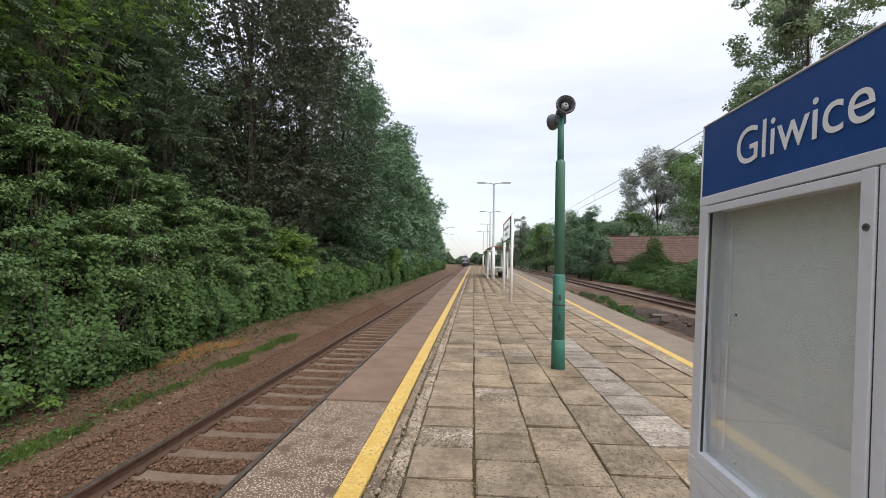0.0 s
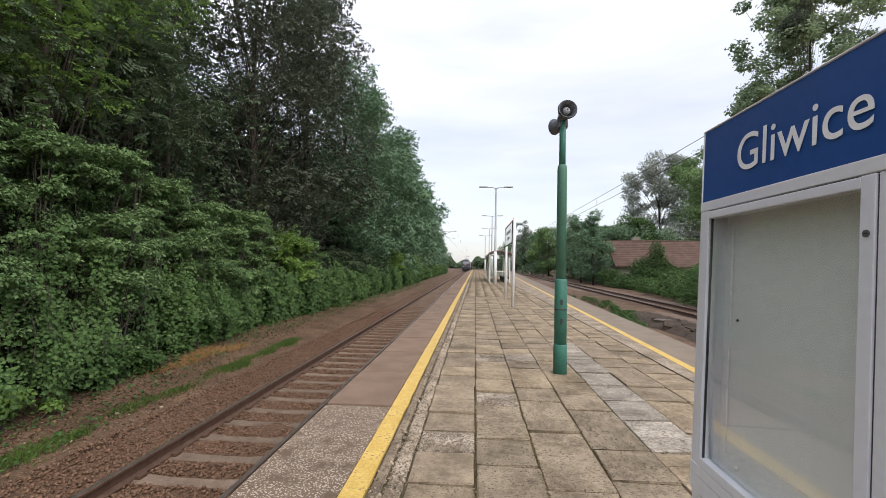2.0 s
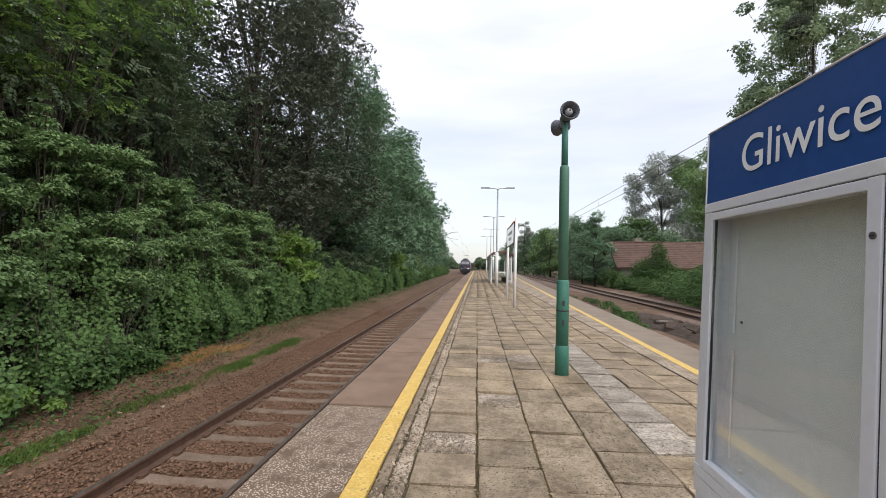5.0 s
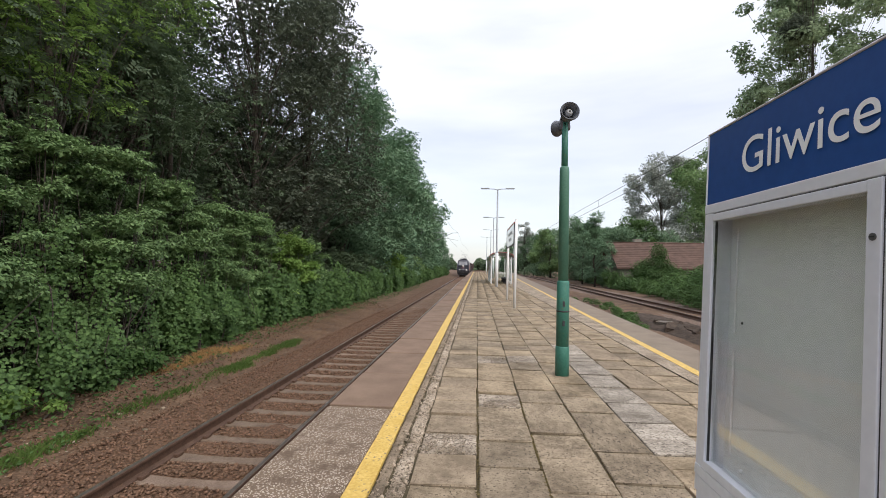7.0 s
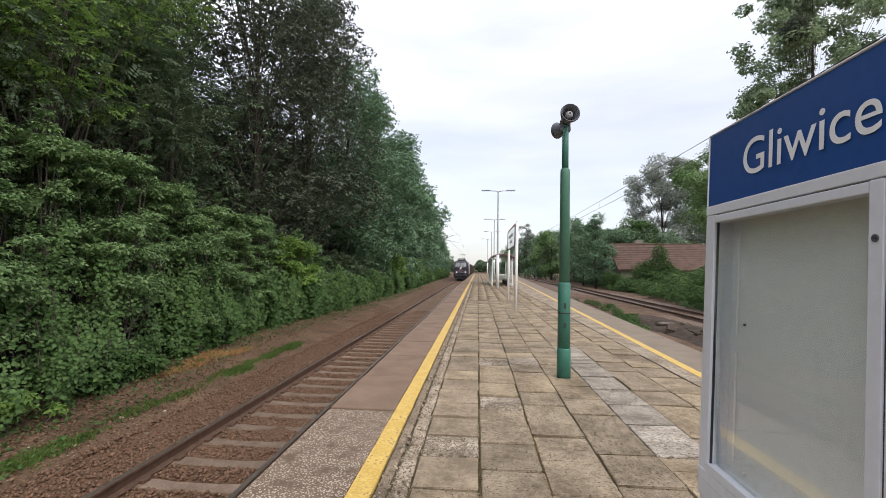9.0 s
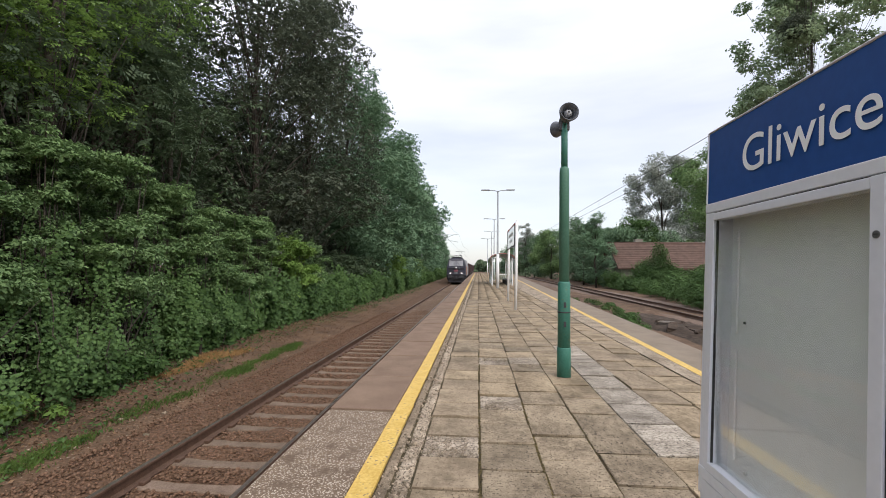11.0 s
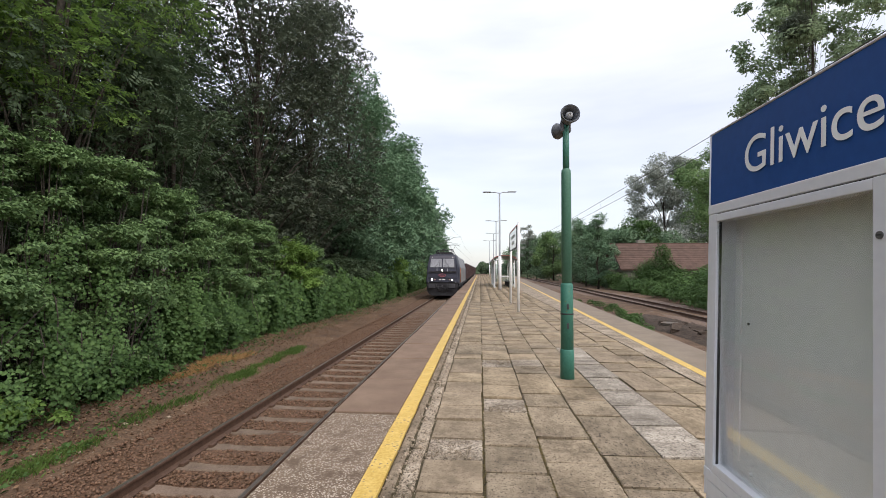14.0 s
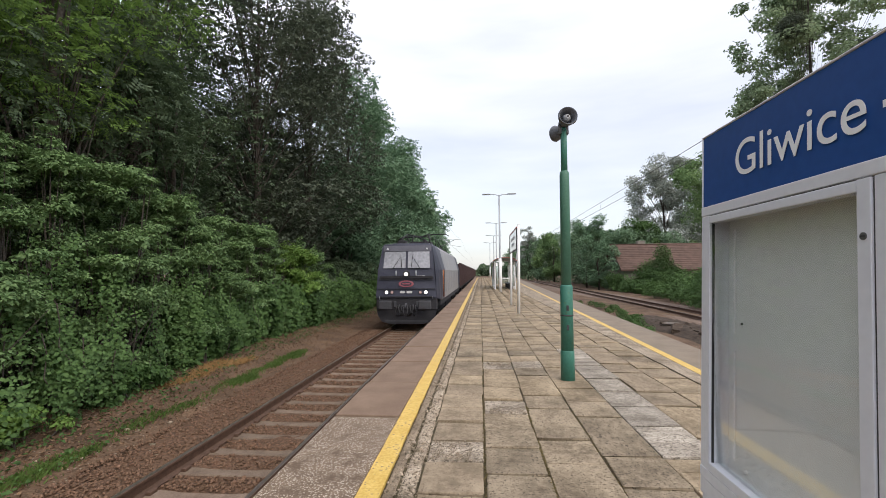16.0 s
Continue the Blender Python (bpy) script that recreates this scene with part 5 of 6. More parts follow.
def make_house():
    t = thing("house", pose(19.75, 61, -1.1), "small old house with a rust red tiled gable roof", "house")
    W, D, E, R = 17.0, 8.5, 3.0, 6.35
    bm = bm_new()
    prism(bm, [(0, -0.1), (D, -0.1), (D, E), (D / 2, R - 0.15), (0, E)], "x", 0, W)
    part("wall", bm, PLASTER, t)
    for s in (0, 1):
        bm = bm_new()
        y0, y1 = (-0.5, D / 2) if s == 0 else (D + 0.5, D / 2)
        z0 = E - 0.5 * (R - E) / (D / 2)
        q = [(y0, z0), (y1, R), (y1, R + 0.14), (y0, z0 + 0.14)]
        prism(bm, q, "x", -0.5, W + 0.5)
        r = part("roof", bm, ROOF, t, "rust red tiled roof slope")
        if s == 0:
            n = 14
            for k in range(n):
                f0, f1 = k / n, (k + 1) / n + 0.02
                bm = bm_new()
                a, b = y0 + (y1 - y0) * f0, y0 + (y1 - y0) * min(1, f1)
                za, zb = z0 + (R - z0) * f0 + 0.15, z0 + (R - z0) * min(1, f1) + 0.15
                prism(bm, [(a, za), (b, zb), (b, zb + 0.03), (a, za + 0.07)], "x", -0.5, W + 0.5)
                part("tile_course", bm, ROOF, r)
    bm = bm_new()
    tube(bm, [(-0.52, D / 2, R + 0.16), (W + 0.52, D / 2, R + 0.16)], 0.13, 8)
    part("ridge", bm, ROOF, t)
    bm = bm_new()
    box(bm, 3.6, 4.7, D / 2 + 0.3, D / 2 + 1.0, R - 0.6, R + 0.75, 0.03)
    part("chimney", bm, PLASTER, t, "pale rendered chimney")
    for x in (2.5, 6.5, 11.0, 14.5):
        bm = bm_new()
        box(bm, x, x + 1.0, -0.03, 0.06, 1.2, 2.4)
        w = part("window", bm, SCREEN, t)
        for a in (x - 0.06, x + 1.0, x + 0.47):
            bm = bm_new()
            box(bm, a, a + 0.06, -0.06, 0.05, 1.15, 2.45)
            part("window_frame", bm, POST, w)
    bm = bm_new()
    box(bm, -0.05, 0.04, 3.6, 4.8, 3.2, 4.3)
    part("window", bm, DARK, t)


def make_debris():
    rng = random.Random(4)
    t = thing("rubble_pile", pose(9.2, 19.0, -1.16), "low heap of dark broken slabs and earth beside the track", "rubble")
    verts, n = [], 28
    for j in range(60):
        for i in range(n):
            u, v = i / (n - 1) * 2 - 1, j / 59 * 2 - 1
            h = max(0, (1 - u * u) * (1 - v ** 4)) * (0.36 + 0.14 * noise.noise((u * 3, v * 6, 0)) + 0.12 * noise.noise((u * 9, v * 22, 5)))
            verts.append((u * 1.25, v * 8.0, h - 0.05))
    faces = [(j * n + i, j * n + i + 1, (j + 1) * n + i + 1, (j + 1) * n + i) for j in range(59) for i in range(n - 1)]
    part("earth_mound", raw_mesh("earth_mound", verts, faces, SPOIL), None, t)
    for k in range(22):
        bm = bm_new()
        s = rng.uniform(0.12, 0.38)
        box(bm, -s, s, -s * 0.6, s * 0.6, -0.06, 0.06, 0.02)
        for v in bm.verts:
            v.co += Vector((rng.uniform(-1, 1), rng.uniform(-1, 1), rng.uniform(-1, 1))) * 0.05
        o = part("broken_slab", bm, EDGE if k % 5 == 0 else SPOIL, t)
        o.matrix_basis = pose(rng.uniform(-0.9, 0.8), rng.uniform(-4, 3), rng.uniform(0.12, 0.3), rng.uniform(-16, 16), rng.uniform(-16, 16), rng.uniform(0, 180))


# ---- greenery ----
def hedge_x(y):
    """The foot of the greenery: it draws back from the track as far as the fence, which runs straight."""
    return np.interp(y, (3, 7, 11, 14, 18, 24, 40, 120), (-6.9, -7.5, -8.2, -8.5, -8.45, -8.05, -7.95, -8.4))


def make_hedge():
    """A creeper-covered fence: leaves hang over its face and the top."""
    rng = np.random.default_rng(31)
    t = thing("ivy_hedge", pose(0, 0, 0), "dense hedge of dark creeper hanging over a trackside fence", "hedge")
    bm = bm_new()
    yy = [13 + 3.0 * i for i in range(34)]
    for a, b in zip(yy, yy[1:]):
        va = [bm.verts.new((hedge_x(y) - 1.1 + dx, y, z)) for y in (a, b) for dx, z in ((-0.05, -1.2), (0.05, -1.2), (0.05, 0.6), (-0.05, 0.6))]
        for q in ((1, 2, 6, 5), (0, 4, 7, 3), (2, 3, 7, 6)):
            bm.faces.new([va[i] for i in q])
    # dark bark colour on the fence stands in for shade behind the strands
    part("fence", bm, BARK, t)
    # hanging strands at uneven depth: leaves overlap down each one, dark gaps stay between them
    k, n = 1150, 72000
    sy = 11.0 + 104 * rng.uniform(size=k) ** 2.0
    sd = 0.3 * rng.normal(size=k) - 0.1 + 0.22 * np.sin(sy * 1.3) * np.sin(sy * 0.37)
    top = 0.85 + 0.22 * rng.normal(size=k) + 0.25 * np.sin(sy * 0.8)
    low = -1.12 + np.where(rng.uniform(size=k) < 0.6, 0, 0.7 * rng.uniform(size=k))
    i = rng.integers(0, k, n)
    f = rng.uniform(size=n)
    y = sy[i] + rng.normal(size=n) * (0.06 + 0.0014 * sy[i]) + 0.12 * np.sin(f * 5 + sy[i] * 3)
    z = low[i] + (top[i] - low[i]) * f
    x = hedge_x(y) - 0.2 + sd[i] + 0.07 * rng.normal(size=n) + 0.28 * np.sin(f * 3.1) - 0.2 * f
    nrm = np.array([0.75, -0.5, 0.55]) + rng.normal(size=(n, 3)) * 0.42
    size = 0.122 + 0.0021 * y
    part("foliage", leaves_mesh("foliage", np.stack([x, y, z], -1), nrm, size, L_IVY, rng, 0.85, 0.22), None, t)


def make_grass(name, x0, x1, y0, y1, z, count, tall, mat, seed, label, tufts=40):
    rng = np.random.default_rng(seed)
    ty = y0 + (y1 - y0) * rng.uniform(size=tufts) ** 1.3
    tx = x0 + (x1 - x0) * rng.uniform(size=tufts)
    k = rng.integers(0, tufts, count)
    px, py = tx[k] + rng.normal(size=count) * 0.09, ty[k] + rng.normal(size=count) * 0.22
    h = tall * rng.uniform(0.5, 1.2, count)
    lean = rng.normal(size=(count, 2)) * 0.4
    wv = rng.normal(size=(count, 2))
    wv = wv / np.linalg.norm(wv, axis=1, keepdims=True) * 0.007
    b = np.stack([px, py, np.full(count, z)], -1)
    v = np.empty((count, 4, 3))
    v[:, 0] = b + np.concatenate([wv, np.zeros((count, 1))], 1)
    v[:, 1] = b - np.concatenate([wv, np.zeros((count, 1))], 1)
    v[:, 2] = b + np.concatenate([lean * h[:, None] * 0.35 - wv * 0.8, 0.6 * h[:, None]], 1)
    v[:, 3] = b + np.concatenate([lean * h[:, None], h[:, None]], 1)
    i = np.arange(count)[:, None] * 4
    f = np.concatenate([i + [0, 1, 2], i + [0, 2, 3]])
    tagged(part(name, raw_mesh(name, v.reshape(-1, 3), f, mat), None), label, "grass", kind="stuff")


def make_litter():
    rng = np.random.default_rng(91)
    n = 13000
    y = 2 + 26 * rng.uniform(size=n) ** 1.5
    x = -5.5 - 2.9 * rng.uniform(size=n) ** 0.7
    z = np.array([ground_height(a, b) for a, b in zip(x, y)]) + rng.uniform(0.005, 0.03, n)
    nr = np.array([0, 0, 1.0]) + rng.normal(size=(n, 3)) * 0.45
    tagged(part("leaf_litter", leaves_mesh("leaf_litter", np.stack([x, y, z], -1), nr, 0.06, L_LITTER, rng, 0.6), None), "brown fallen leaves and twigs on the verge", "leaf litter", kind="stuff")
    n = 6500
    y = 3.5 + 50 * rng.uniform(size=n) ** 1.4
    x = hedge_x(y) + 1.7 * rng.uniform(size=n) ** 2.2 - 0.1
    z = np.array([ground_height(a, b) for a, b in zip(x, y)]) + rng.uniform(0.01, 0.12, n)
    tagged(part("creeping_weeds", leaves_mesh("creeping_weeds", np.stack([x, y, z], -1), np.array([0, 0, 1.0]) + rng.normal(size=(n, 3)) * 0.5, 0.075, L_IVY, rng, 0.7), None), "small green weeds creeping over the verge", "weeds", kind="stuff")


def make_left_wood():
    """Bushes beside the track, then tall trees behind them."""
    G = -1.05

    def blobs(n, w, d, h, s, seed):
        """Flat boughs in loose tiers that narrow upwards, with a few upright leading shoots."""
        r = random.Random(seed)
        out = []
        for i in range(n * 2):
            f = (i + 0.5) / (n * 2)
            z = 0.2 + (h - 0.4) * f
            k = 1 - 0.5 * f * f
            q = s * r.uniform(0.5, 1.15)
            out.append((r.uniform(-w, w) * k + w * (0.42 * min(1, f * 2.2) - 0.2), r.uniform(-d, d) * k, z, q, q * r.uniform(0.8, 1.2), q * r.uniform(0.22, 0.42)))
        for i in range(n // 3):
            x, y, z = r.uniform(-w, w) * 0.8, r.uniform(-d, d) * 0.9, h * r.uniform(0.8, 1.1)
            for q in range(4):
                out.append((x, y, z - 0.26 * q, s * (0.16 + 0.13 * q), s * (0.16 + 0.13 * q), s * 0.14))
        return out
    dark = "dense green shrub with whorled leaves on the trackside verge"
    S, M = dict(style="spray"), dict(style="palm")
    make_bush(pose(-8.3, 4.4, G), blobs(46, 1.1, 2.2, 5.1, 0.52, 1), L_MID, 0.08, 66000, 1, dark, **M)
    make_bush(pose(-8.75, 8.0, G), blobs(46, 1.15, 2.2, 5.3, 0.52, 2), L_MID, 0.08, 66000, 2, dark, **M)
    make_bush(pose(-9.3, 11.9, G), blobs(44, 1.25, 2.2, 4.9, 0.54, 3), L_MID, 0.086, 58000, 3, dark, **M)
    make_bush(pose(-9.7, 15.9, G), blobs(42, 1.3, 2.2, 4.7, 0.56, 4), L_MID, 0.1, 47000, 4, dark, **M)
    make_bush(pose(-9.4, 20.4, G), blobs(28, 0.9, 1.3, 4.1, 0.52, 5), L_BRIGHT, 0.12, 26000, 5, "bright yellow-green shrub among darker bushes", **M)
    make_bush(pose(-10.4, 23.5, G), blobs(26, 1.5, 2.8, 4.2, 0.75, 6), L_MID, 0.13, 28000, 6, dark, **M)
    make_bush(pose(-10.2, 29.5, G), blobs(26, 1.5, 3.2, 3.6, 0.8, 7), L_DEEP, 0.15, 26000, 7, dark, **M)
    make_bush(pose(-10.2, 37, G), blobs(26, 1.4, 3.8, 3.6, 0.85, 8), L_DEEP, 0.17, 22000, 8, dark, **M)
    make_bush(pose(-8.4, 1.0, G), blobs(24, 1.0, 1.8, 4.2, 0.6, 9), L_DEEP, 0.11, 22000, 9, dark, **M)
    make_bush(pose(-7.15, 5.9, G), blobs(9, 0.35, 0.7, 0.75, 0.26, 10), L_BRIGHT, 0.085, 3600, 10, "low yellow-green shrub at the edge of the verge", **M)
    make_bush(pose(-7.55, 8.6, G), blobs(10, 0.35, 0.9, 0.8, 0.3, 13), L_IVY, 0.1, 5000, 13, "leafy creeper spilling over the verge", **M)
    make_bush(pose(-8.3, 12.2, G), blobs(12, 0.4, 1.3, 1.3, 0.36, 14), L_IVY, 0.1, 7000, 14, "leafy creeper spilling over the verge", **M)
    make_bush(pose(-9.6, 47, G), blobs(22, 1.0, 2.6, 4.2, 0.8, 11), L_BRIGHT, 0.18, 16000, 11, "bright yellow-green shrub among darker bushes", **M)
    make_bush(pose(-9.4, 62, G), blobs(22, 1.0, 3.5, 3.8, 0.9, 12), L_MID, 0.22, 12000, 12, dark, **M)
    # creeper that hangs down over the near bushes
    rng2 = np.random.default_rng(37)
    cr = thing("creeper", pose(0, 0, 0), "broad-leaved creeper hanging over the trackside bushes", "creeper")
    k, n = 200, 14000
    sy, hi = rng2.uniform(5.6, 14.0, k), rng2.uniform(-0.2, 2.4, k)
    sy = 4.2 + 1.4 * np.round((sy - 4.2) / 1.4) + 0.3 * rng2.normal(size=k)
    sd = 0.3 * rng2.normal(size=k)
    ii, f = rng2.integers(0, k, n), rng2.uniform(size=n)
    z = hi[ii] - f * rng2.uniform(0.7, 1.6, k)[ii]
    y = sy[ii] + 0.1 * rng2.normal(size=n) + 0.1 * np.sin(f * 6 + sy[ii])
    x = hedge_x(y) + 0.12 + sd[ii] - 0.3 * np.maximum(z, -0.2) + 0.07 * rng2.normal(size=n)
    keep = z > -1.05
    nrm = np.array([0.7, -0.35, 0.6]) + rng2.normal(size=(n, 3)) * 0.4
    for q in range(0, k, 6):
        bm = bm_new()
        x0 = float(hedge_x(sy[q])) + 0.05 + float(sd[q])
        tube(bm, [(x0 - 0.3 * max(hi[q] - 0.9 * f, -0.2), sy[q] + 0.1 * math.sin(f * 6 + sy[q]), hi[q] - 0.9 * f) for f in (0, 0.4, 0.8, 1.2)], [0.012, 0.011, 0.009, 0.006], 5, False)
        part("stem", bm, BARK, cr)
    part("foliage", leaves_mesh("foliage", np.stack([x, y, z], -1)[keep], nrm[keep], 0.076, L_CREEP, rng2, 0.85, 0.22), None, cr)
    lab_d = "tall dark-leaved broadleaf tree in the trackside wood"
    lab_g = "tall green broadleaf tree in the trackside wood"
    make_tree(pose(-12.0, 4.0, G), 17, 4.8, 5.0, L_CANOPY, 0.13, 40000, 101, lab_g, 34, **S)
    # deep leaf colour here stands in for the shaded hollow under the canopy
    make_tree(pose(-11.5, 10.0, G), 18.5, 4.2, 7.0, L_DEEP, 0.14, 22000, 102, lab_g, 30, **S)
    make_tree(pose(-13.0, 15.5, G), 19, 4.4, 4.0, L_DEEP, 0.18, 16000, 103, lab_d, 34, **M)
    make_tree(pose(-11.9, 21.5, G), 20.5, 4.5, 3.2, L_DARK, 0.19, 36000, 104, lab_d, 60, clump=0.85, **M)
    make_tree(pose(-11.7, 28.0, G), 21.0, 4.5, 2.6, L_DARK, 0.2, 43000, 105, lab_d, 60, clump=0.85, **M)
    make_tree(pose(-16.5, 9.0, G), 15, 5.0, 5.0, L_DEEP, 0.3, 14000, 106, lab_d, 26)
    make_tree(pose(-17.5, 19.0, G), 15, 5.0, 5.0, L_DEEP, 0.3, 14000, 107, lab_d, 26)
    make_tree(pose(-17.5, 29.0, G), 15, 5.0, 4.0, L_DEEP, 0.3, 14000, 108, lab_d, 26)
    make_tree(pose(-11.5, 36.0, G), 20.0, 4.3, 2.2, L_BLUE, 0.24, 41000, 109, lab_g, 36, **M)
    make_tree(pose(-11.7, 44.5, G), 20.0, 4.3, 2.0, L_BLUE, 0.265, 37000, 110, lab_g, 36, **M)
    a = make_tree(pose(-11.8, 54.0, G), 19.5, 4.6, 1.6, L_BLUE, 0.39, 18000, 111, lab_g, 34, **M)
    for x, y, s, rz in ((-11.2, 65, 1.0, 70), (-11.3, 77, 0.97, 150), (-12.4, 90, 0.95, 200), (-12.6, 104, 0.88, 300), (-12.5, 120, 0.74, 20), (-12.2, 138, 0.6, 100), (-12, 158, 0.5, 180)):
        o = copy_thing(a, pose(x, y, G, 0, 0, rz))
        o.scale = (s, s, s)
    make_tree(pose(-10.0, 9.2, G), 13.0, 2.4, 6.2, L_BRIGHT, 0.11, 19000, 112, "bright green broadleaf tree overhanging the bushes", 30, **S)
    make_tree(pose(-11.8, 13.4, G), 17.5, 3.0, 9.3, L_BRIGHT, 0.12, 17000, 115, "bright green broadleaf tree overhanging the bushes", 26, **S)
    for x, y, h, k in ((-10.9, 8.2, 9.0, 116), (-11.3, 11.6, 9.5, 117)):
        make_tree(pose(x, y, G), h, 2.5, 3.4, L_DEEP, 0.13, 14000, k, lab_d, 30, **S)
    back = make_tree(pose(-22, 6, G), 12.5, 5.5, 1.5, L_DARK, 0.75, 7500, 114, lab_d, 30)
    for x, y, rz in ((-23, 16, 50), (-22.5, 26, 140), (-23, 37, 230), (-18, 40, 300), (-18, 52, 20), (-20, -3, 100)):
        copy_thing(back, pose(x, y, G, 0, 0, rz))
    # deep leaf colour again darkens the shaded hollow
    make_tree(pose(-10.6, 13.5, G), 10.5, 2.0, 6.0, L_DEEP, 0.16, 6000, 113, lab_g, 10, **S)


def make_right_side():
    G = -1.1
    lab = "green broadleaf tree beyond the far tracks"
    # these far trees wear the leaf colour with haze painted in
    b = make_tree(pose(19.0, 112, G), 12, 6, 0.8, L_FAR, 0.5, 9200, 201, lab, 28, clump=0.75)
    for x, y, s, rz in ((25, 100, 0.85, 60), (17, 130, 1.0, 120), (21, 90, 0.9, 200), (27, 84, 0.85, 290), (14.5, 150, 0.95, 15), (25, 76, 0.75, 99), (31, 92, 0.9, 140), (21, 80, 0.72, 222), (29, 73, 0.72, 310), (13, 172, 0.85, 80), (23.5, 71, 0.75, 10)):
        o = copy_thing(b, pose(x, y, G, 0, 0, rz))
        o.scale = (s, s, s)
    make_tree(pose(35, 84, G), 23.5, 7.8, 5, L_SILVER, 0.39, 27000, 202, "tall pale silvery poplar behind the house", 90, clump=0.46, limb=0.2, slim=0.7)
    make_tree(pose(40, 78, G), 19, 5.5, 3, L_MID, 0.4, 10000, 203, lab, 28)
    make_tree(pose(45, 80, G), 20, 6, 3, L_BLUE, 0.4, 10000, 204, lab, 28)
    make_tree(pose(19.5, 26.5, G), 24, 3.5, 8.5, L_POPLAR, 0.2, 38000, 205, "tall poplar with a dark mistletoe ball in its open crown", 130, clump=0.5, limb=0.07, slim=0.75, girth=0.5)
    make_bush(pose(17.3, 24.4, 14.3), [(0, 0, 0.6, 0.75, 0.75, 0.7)], L_DARK, 0.12, 3600, 206, "dark round mistletoe ball in the poplar", "mistletoe")
    make_tree(pose(25.2, 46, G), 15.5, 3.8, 7.6, L_MID, 0.3, 11000, 207, lab, 22, clump=0.8)
    make_tree(pose(17.5, 104, G), 11.5, 4.6, 2, L_MID, 0.4, 9000, 211, lab, 26, clump=0.75)
    make_tree(pose(23.5, 86, G), 10.5, 3.8, 2, L_BLUE, 0.38, 9000, 212, lab, 26, clump=0.75)
    make_tree(pose(14.0, 128, G), 15.5, 4.5, 4, L_SILVER, 0.4, 4500, 213, "sparse pale tree with thin open branches", 40, clump=0.4)
    make_tree(pose(26.0, 72, G), 10.5, 3.6, 1.5, L_IVY, 0.34, 9000, 214, lab, 26, clump=0.75)
    s = make_bush(pose(16.9, 31, G), [(-1.4, -1.4, 0.8, 1.3, 1.3, 0.9), (0, 0.3, 1.3, 1.4, 1.3, 1.2), (1.4, 1.2, 0.9, 1.4, 1.3, 1.0), (0.2, -1.8, 0.6, 1.3, 1.2, 0.7), (-0.5, 1.6, 1.7, 1.0, 1.0, 1.0), (-1.3, 0.6, 0.5, 1.1, 1.4, 0.6)], L_CREEP, 0.175, 7200, 208, "leafy green shrub beyond the far track", style="palm")
    for x, y, k, rz in ((17.4, 35.5, 0.7, 120), (18.4, 40.5, 1.1, 200), (18.3, 46, 0.65, 40), (20.6, 53.0, 1.15, 300), (23.6, 56, 1.3, 130), (18.9, 56, 0.6, 15), (19.4, 60, 0.95, 70), (21.6, 70, 1.1, 170), (22.4, 79, 1.3, 250), (21.5, 37, 1.1, 33), (22.5, 43, 1.05, 211), (26, 50, 1.1, 99)):
        o = copy_thing(s, pose(x, y, G, 0, 0, rz))
        o.scale = (k, k, k)
    make_bush(pose(21.7, 54.5, G), [(0, 0, 1.3, 2.5, 1.8, 1.5), (0.2, 0, 3.0, 1.9, 1.5, 1.3), (0.7, 0.2, 4.6, 0.95, 1.0, 1.3), (-1.4, 0.2, 2.3, 1.3, 1.3, 1.2), (1.7, 0, 2.2, 1.4, 1.3, 1.1)], L_IVY, 0.24, 9000, 215, "tall dark green shrub before the old house")
    for x, y, h, r, k in ((16.9, 63, 10.0, 2.6, 216), (17.6, 73, 11.0, 3.0, 217)):
        make_tree(pose(x, y, G), h, r, 0.5, L_BLUE, 0.2, 15000, k, lab, 30, clump=0.8, style="palm")
    w = make_bush(pose(8.3, 26, G), [(0, 0, 0.12, 0.35, 0.6, 0.26), (0.4, 1.6, 0.12, 0.3, 0.5, 0.22), (-0.2, -1.9, 0.1, 0.3, 0.6, 0.2), (0.6, -0.8, 0.08, 0.25, 0.4, 0.15), (0.1, 3.0, 0.1, 0.3, 0.5, 0.2)], L_IVY, 0.11, 1300, 209, "low weeds growing between the far tracks", "weeds")
    copy_thing(w, pose(8.9, 33, G, 0, 0, 20))
    copy_thing(w, pose(7.9, 22.5, G, 0, 0, 170))
    # far wood that closes the view along the line
    rng = np.random.default_rng(55)
    n = 16000
    x = rng.uniform(-60, 90, n)
    top = 4.5 + 2.0 * np.sin(x * 0.21) + 1.3 * np.sin(x * 0.77 + 1)
    z = -1 + (top + 1) * rng.uniform(size=n) ** 0.7
    y = 260 + rng.normal(size=n) * 5
    nr = np.stack([np.zeros(n), -np.ones(n), np.full(n, 0.7)], -1) + rng.normal(size=(n, 3)) * 0.5
    tagged(part("far_wood", leaves_mesh("far_wood", np.stack([x, y, z], -1), nr, 1.4, L_DEEP, rng, 0.8), None), "distant line of low green trees", "woodland", kind="stuff")


# ---- build ----
make_ground()
make_bed("ballast", -5.35, EDGE_L + 0.3, -4, 230, RAIL_Z - 0.2, "brown stone ballast between the sleepers", BALLAST)
make_bed("ballast", 11.0, 15.4, 5, 160, RAIL_Z - 0.2, "grey-brown stone ballast of the far track", BALLAST_FAR)
for dx in (-0.7525, 0.7525):
    make_rail(TRACK_X + dx, -4, TRACK_X + dx, 230, RAIL_Z, "rusty steel rail with a worn bright head")
make_rail(11.35, 5, 13.3, 120, RAIL_Z, "rusty steel rail of the far track")
make_rail(12.8, 5, 14.8, 120, RAIL_Z, "rusty steel rail of the far track")
platform = make_platform()
make_display_case()
make_speaker_pole()
make_name_board()
make_lamp_posts()
make_shelter()
loco, loco_wheels = make_locomotive()
wagon = make_wagon()
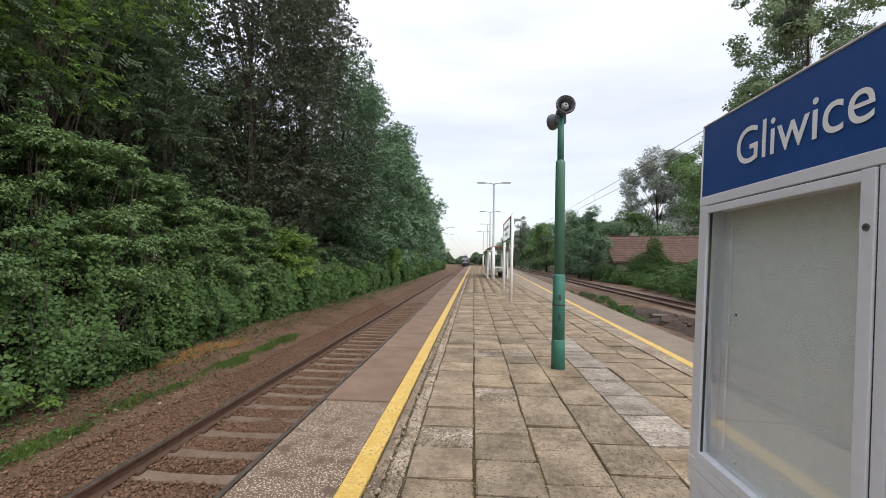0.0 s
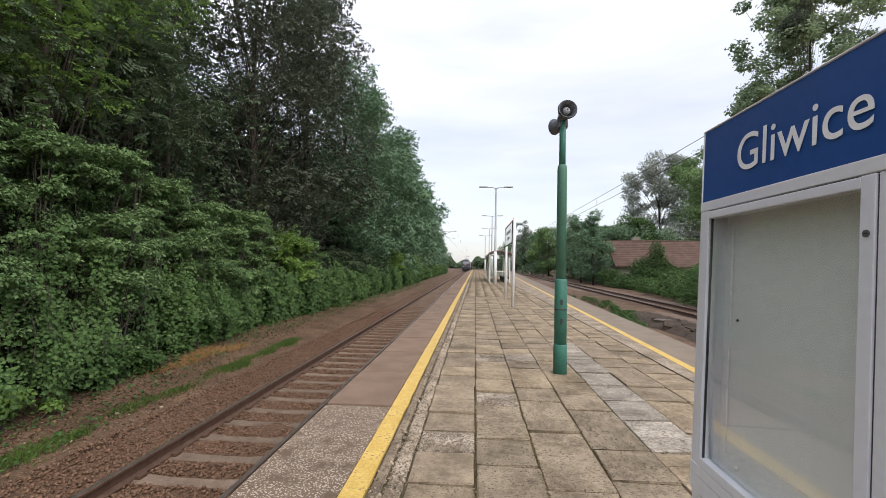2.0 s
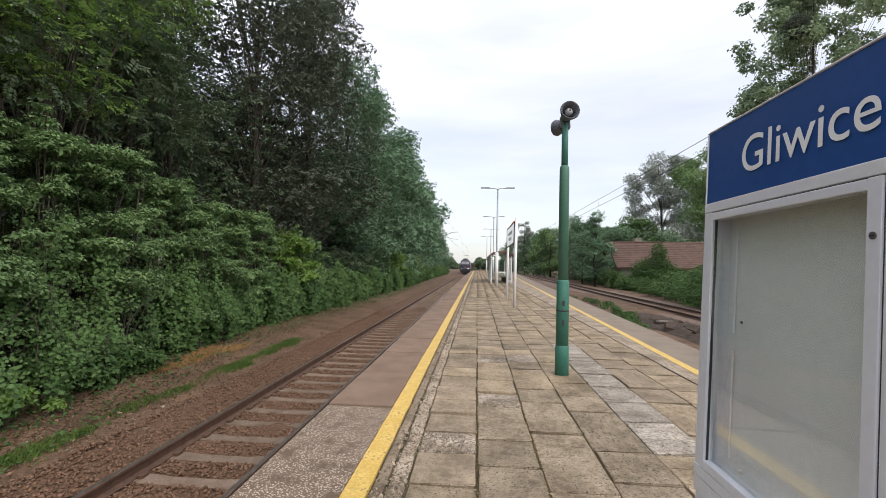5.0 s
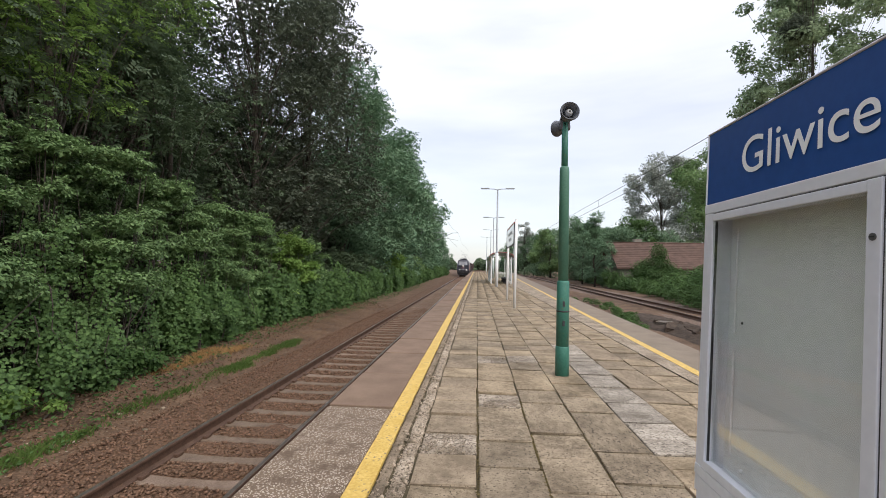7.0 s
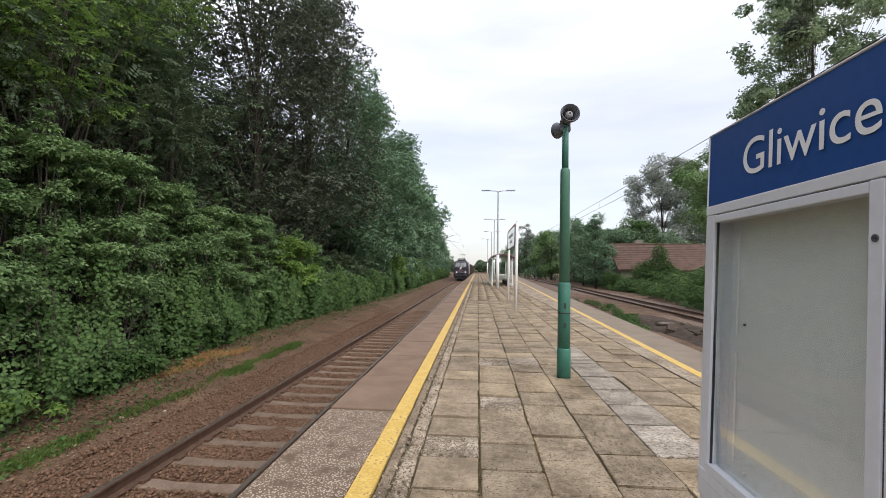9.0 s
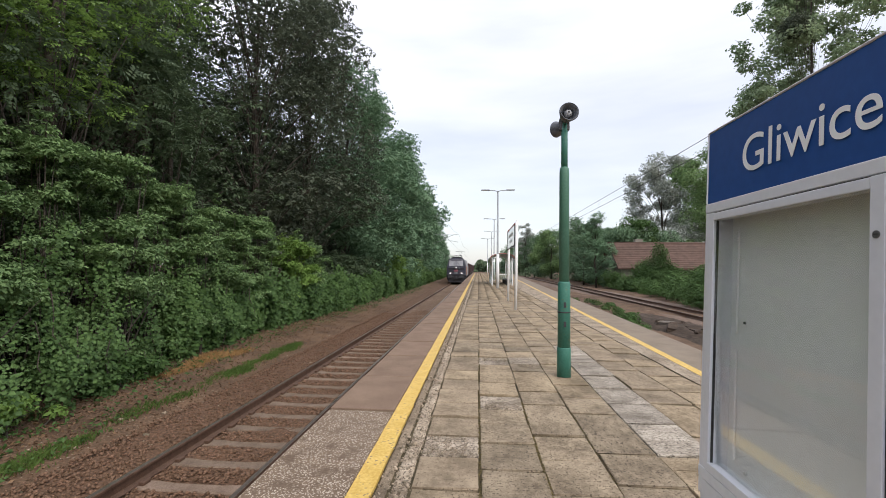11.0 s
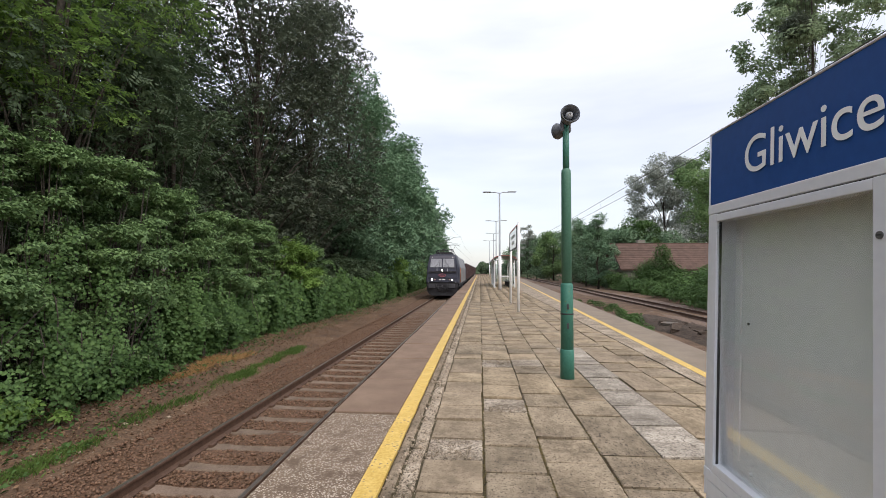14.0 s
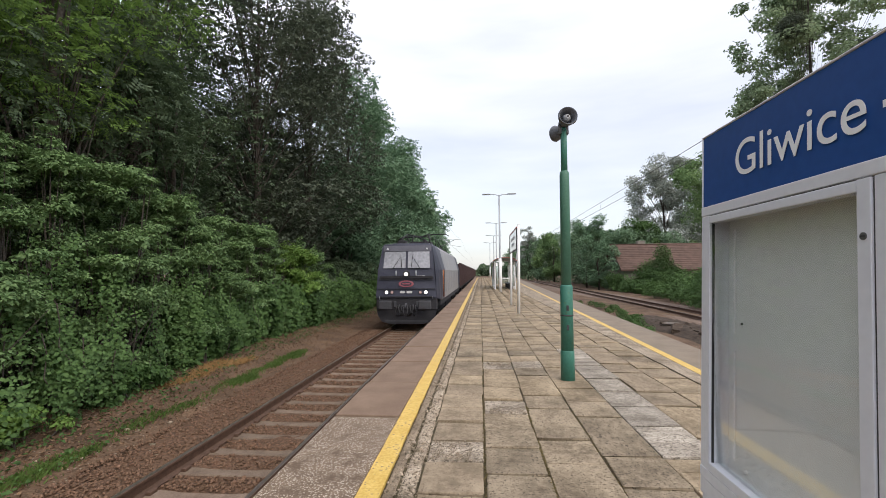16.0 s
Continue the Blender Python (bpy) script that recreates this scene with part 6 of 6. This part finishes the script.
wagons = [wagon] + [copy_thing(wagon, pose(TRACK_X, 170 + 14 * k, RAIL_Z)) for k in range(1, 9)]
make_catenary()
make_house()
make_debris()
make_hedge()
make_left_wood()
make_right_side()
make_grass("grass", -6.2, -5.92, 4.5, 14, -1.12, 8000, 0.12, L_GRASS, 61, "patchy strip of green grass beside the ballast", 32)
make_grass("dry_grass", -7.6, -6.9, 9.0, 12.5, -1.08, 4800, 0.17, L_DRY, 62, "patch of dry orange-brown grass on the verge", 13)
scatter_stones("ballast_stones", -5.4, -1.75, 1.5, 26, RAIL_Z - 0.186, 21000, 0.029, 71, "loose brown ballast stones", pitch=0.615)
scatter_stones("ballast_stones", -5.4, -4.2, 1.5, 24, RAIL_Z - 0.142, 8000, 0.027, 73, "loose brown ballast stones")
scatter_stones("verge_stones", -7.5, -5.3, 1.5, 18, -1.12, 1500, 0.022, 72, "small stones scattered over the verge")
scatter_stones("concrete_chips", -0.72, -0.46, 1.8, 22, -0.004, 2200, 0.009, 74, "pale chips of crumbled concrete beside the line", CHIP)
scatter_stones("concrete_rubble", -0.68, -0.5, 1.8, 20, -0.012, 420, 0.024, 76, "broken pale lumps of concrete beside the line", CHIP)
scatter_stones("pale_stones", -7.0, -4.3, 2.5, 16, -1.06, 90, 0.032, 75, "a few pale stones lying on the verge", CHIP)
for k, (x, y, w, d, n) in enumerate(((-0.28, 3.87, 0.2, 0.2, 420), (0.3, 4.97, 0.2, 0.1, 200), (0.3, 7.5, 0.22, 0.14, 240), (0.8, 7.1, 0.14, 0.1, 120), (-0.2, 9.6, 0.2, 0.12, 120), (2.75, 7.9, 0.25, 0.3, 200))):
    scatter_stones("concrete_chips", x - w, x + w, y - d, y + d, 0.0, n, 0.008, 80 + k, "pale chips of crumbled concrete on a broken slab", CHIP)
for x, y0, y1, n in ((0.53, 2.2, 5.2, 1500), (0.03, 2.2, 8.5, 1300), (1.03, 2.5, 5.5, 260)):
    scatter_stones("joint_moss", x - 0.013, x + 0.013, y0, y1, -0.012, n, 0.007, 90 + n, "yellow-green moss in the joint between slabs", MOSS, 0.6)
make_litter()
make_sleepers()
make_slabs(platform)


def motions():
    """The train runs in at an even pace."""
    speed, last = 9.2, 18.85
    times = [0.0, 4.0, 8.0, 12.0, 16.0]
    walk(loco, [(t, pose(TRACK_X + 0.06, last + speed * (16 - t), RAIL_Z)) for t in times])
    for k, w in enumerate(wagons):
        back = 19.3 + 13.3 * k
        walk(w, [(t, pose(TRACK_X + 0.06, last + back + speed * (16 - t), RAIL_Z)) for t in times])
        for wh in [c for c in w.children if c.name.startswith("wheelset")] if k < 3 else []:
            y = wh.location.y
            walk(wh, [(i / 10, pose(0, y, 0.46, math.degrees(speed * i / 10 / 0.46) % 360)) for i in range(161)])
    for wh in loco_wheels:
        y = wh.location.y
        walk(wh, [(i / 10, pose(0, y, 0.625, math.degrees(speed * i / 10 / 0.625) % 360)) for i in range(161)])


motions()
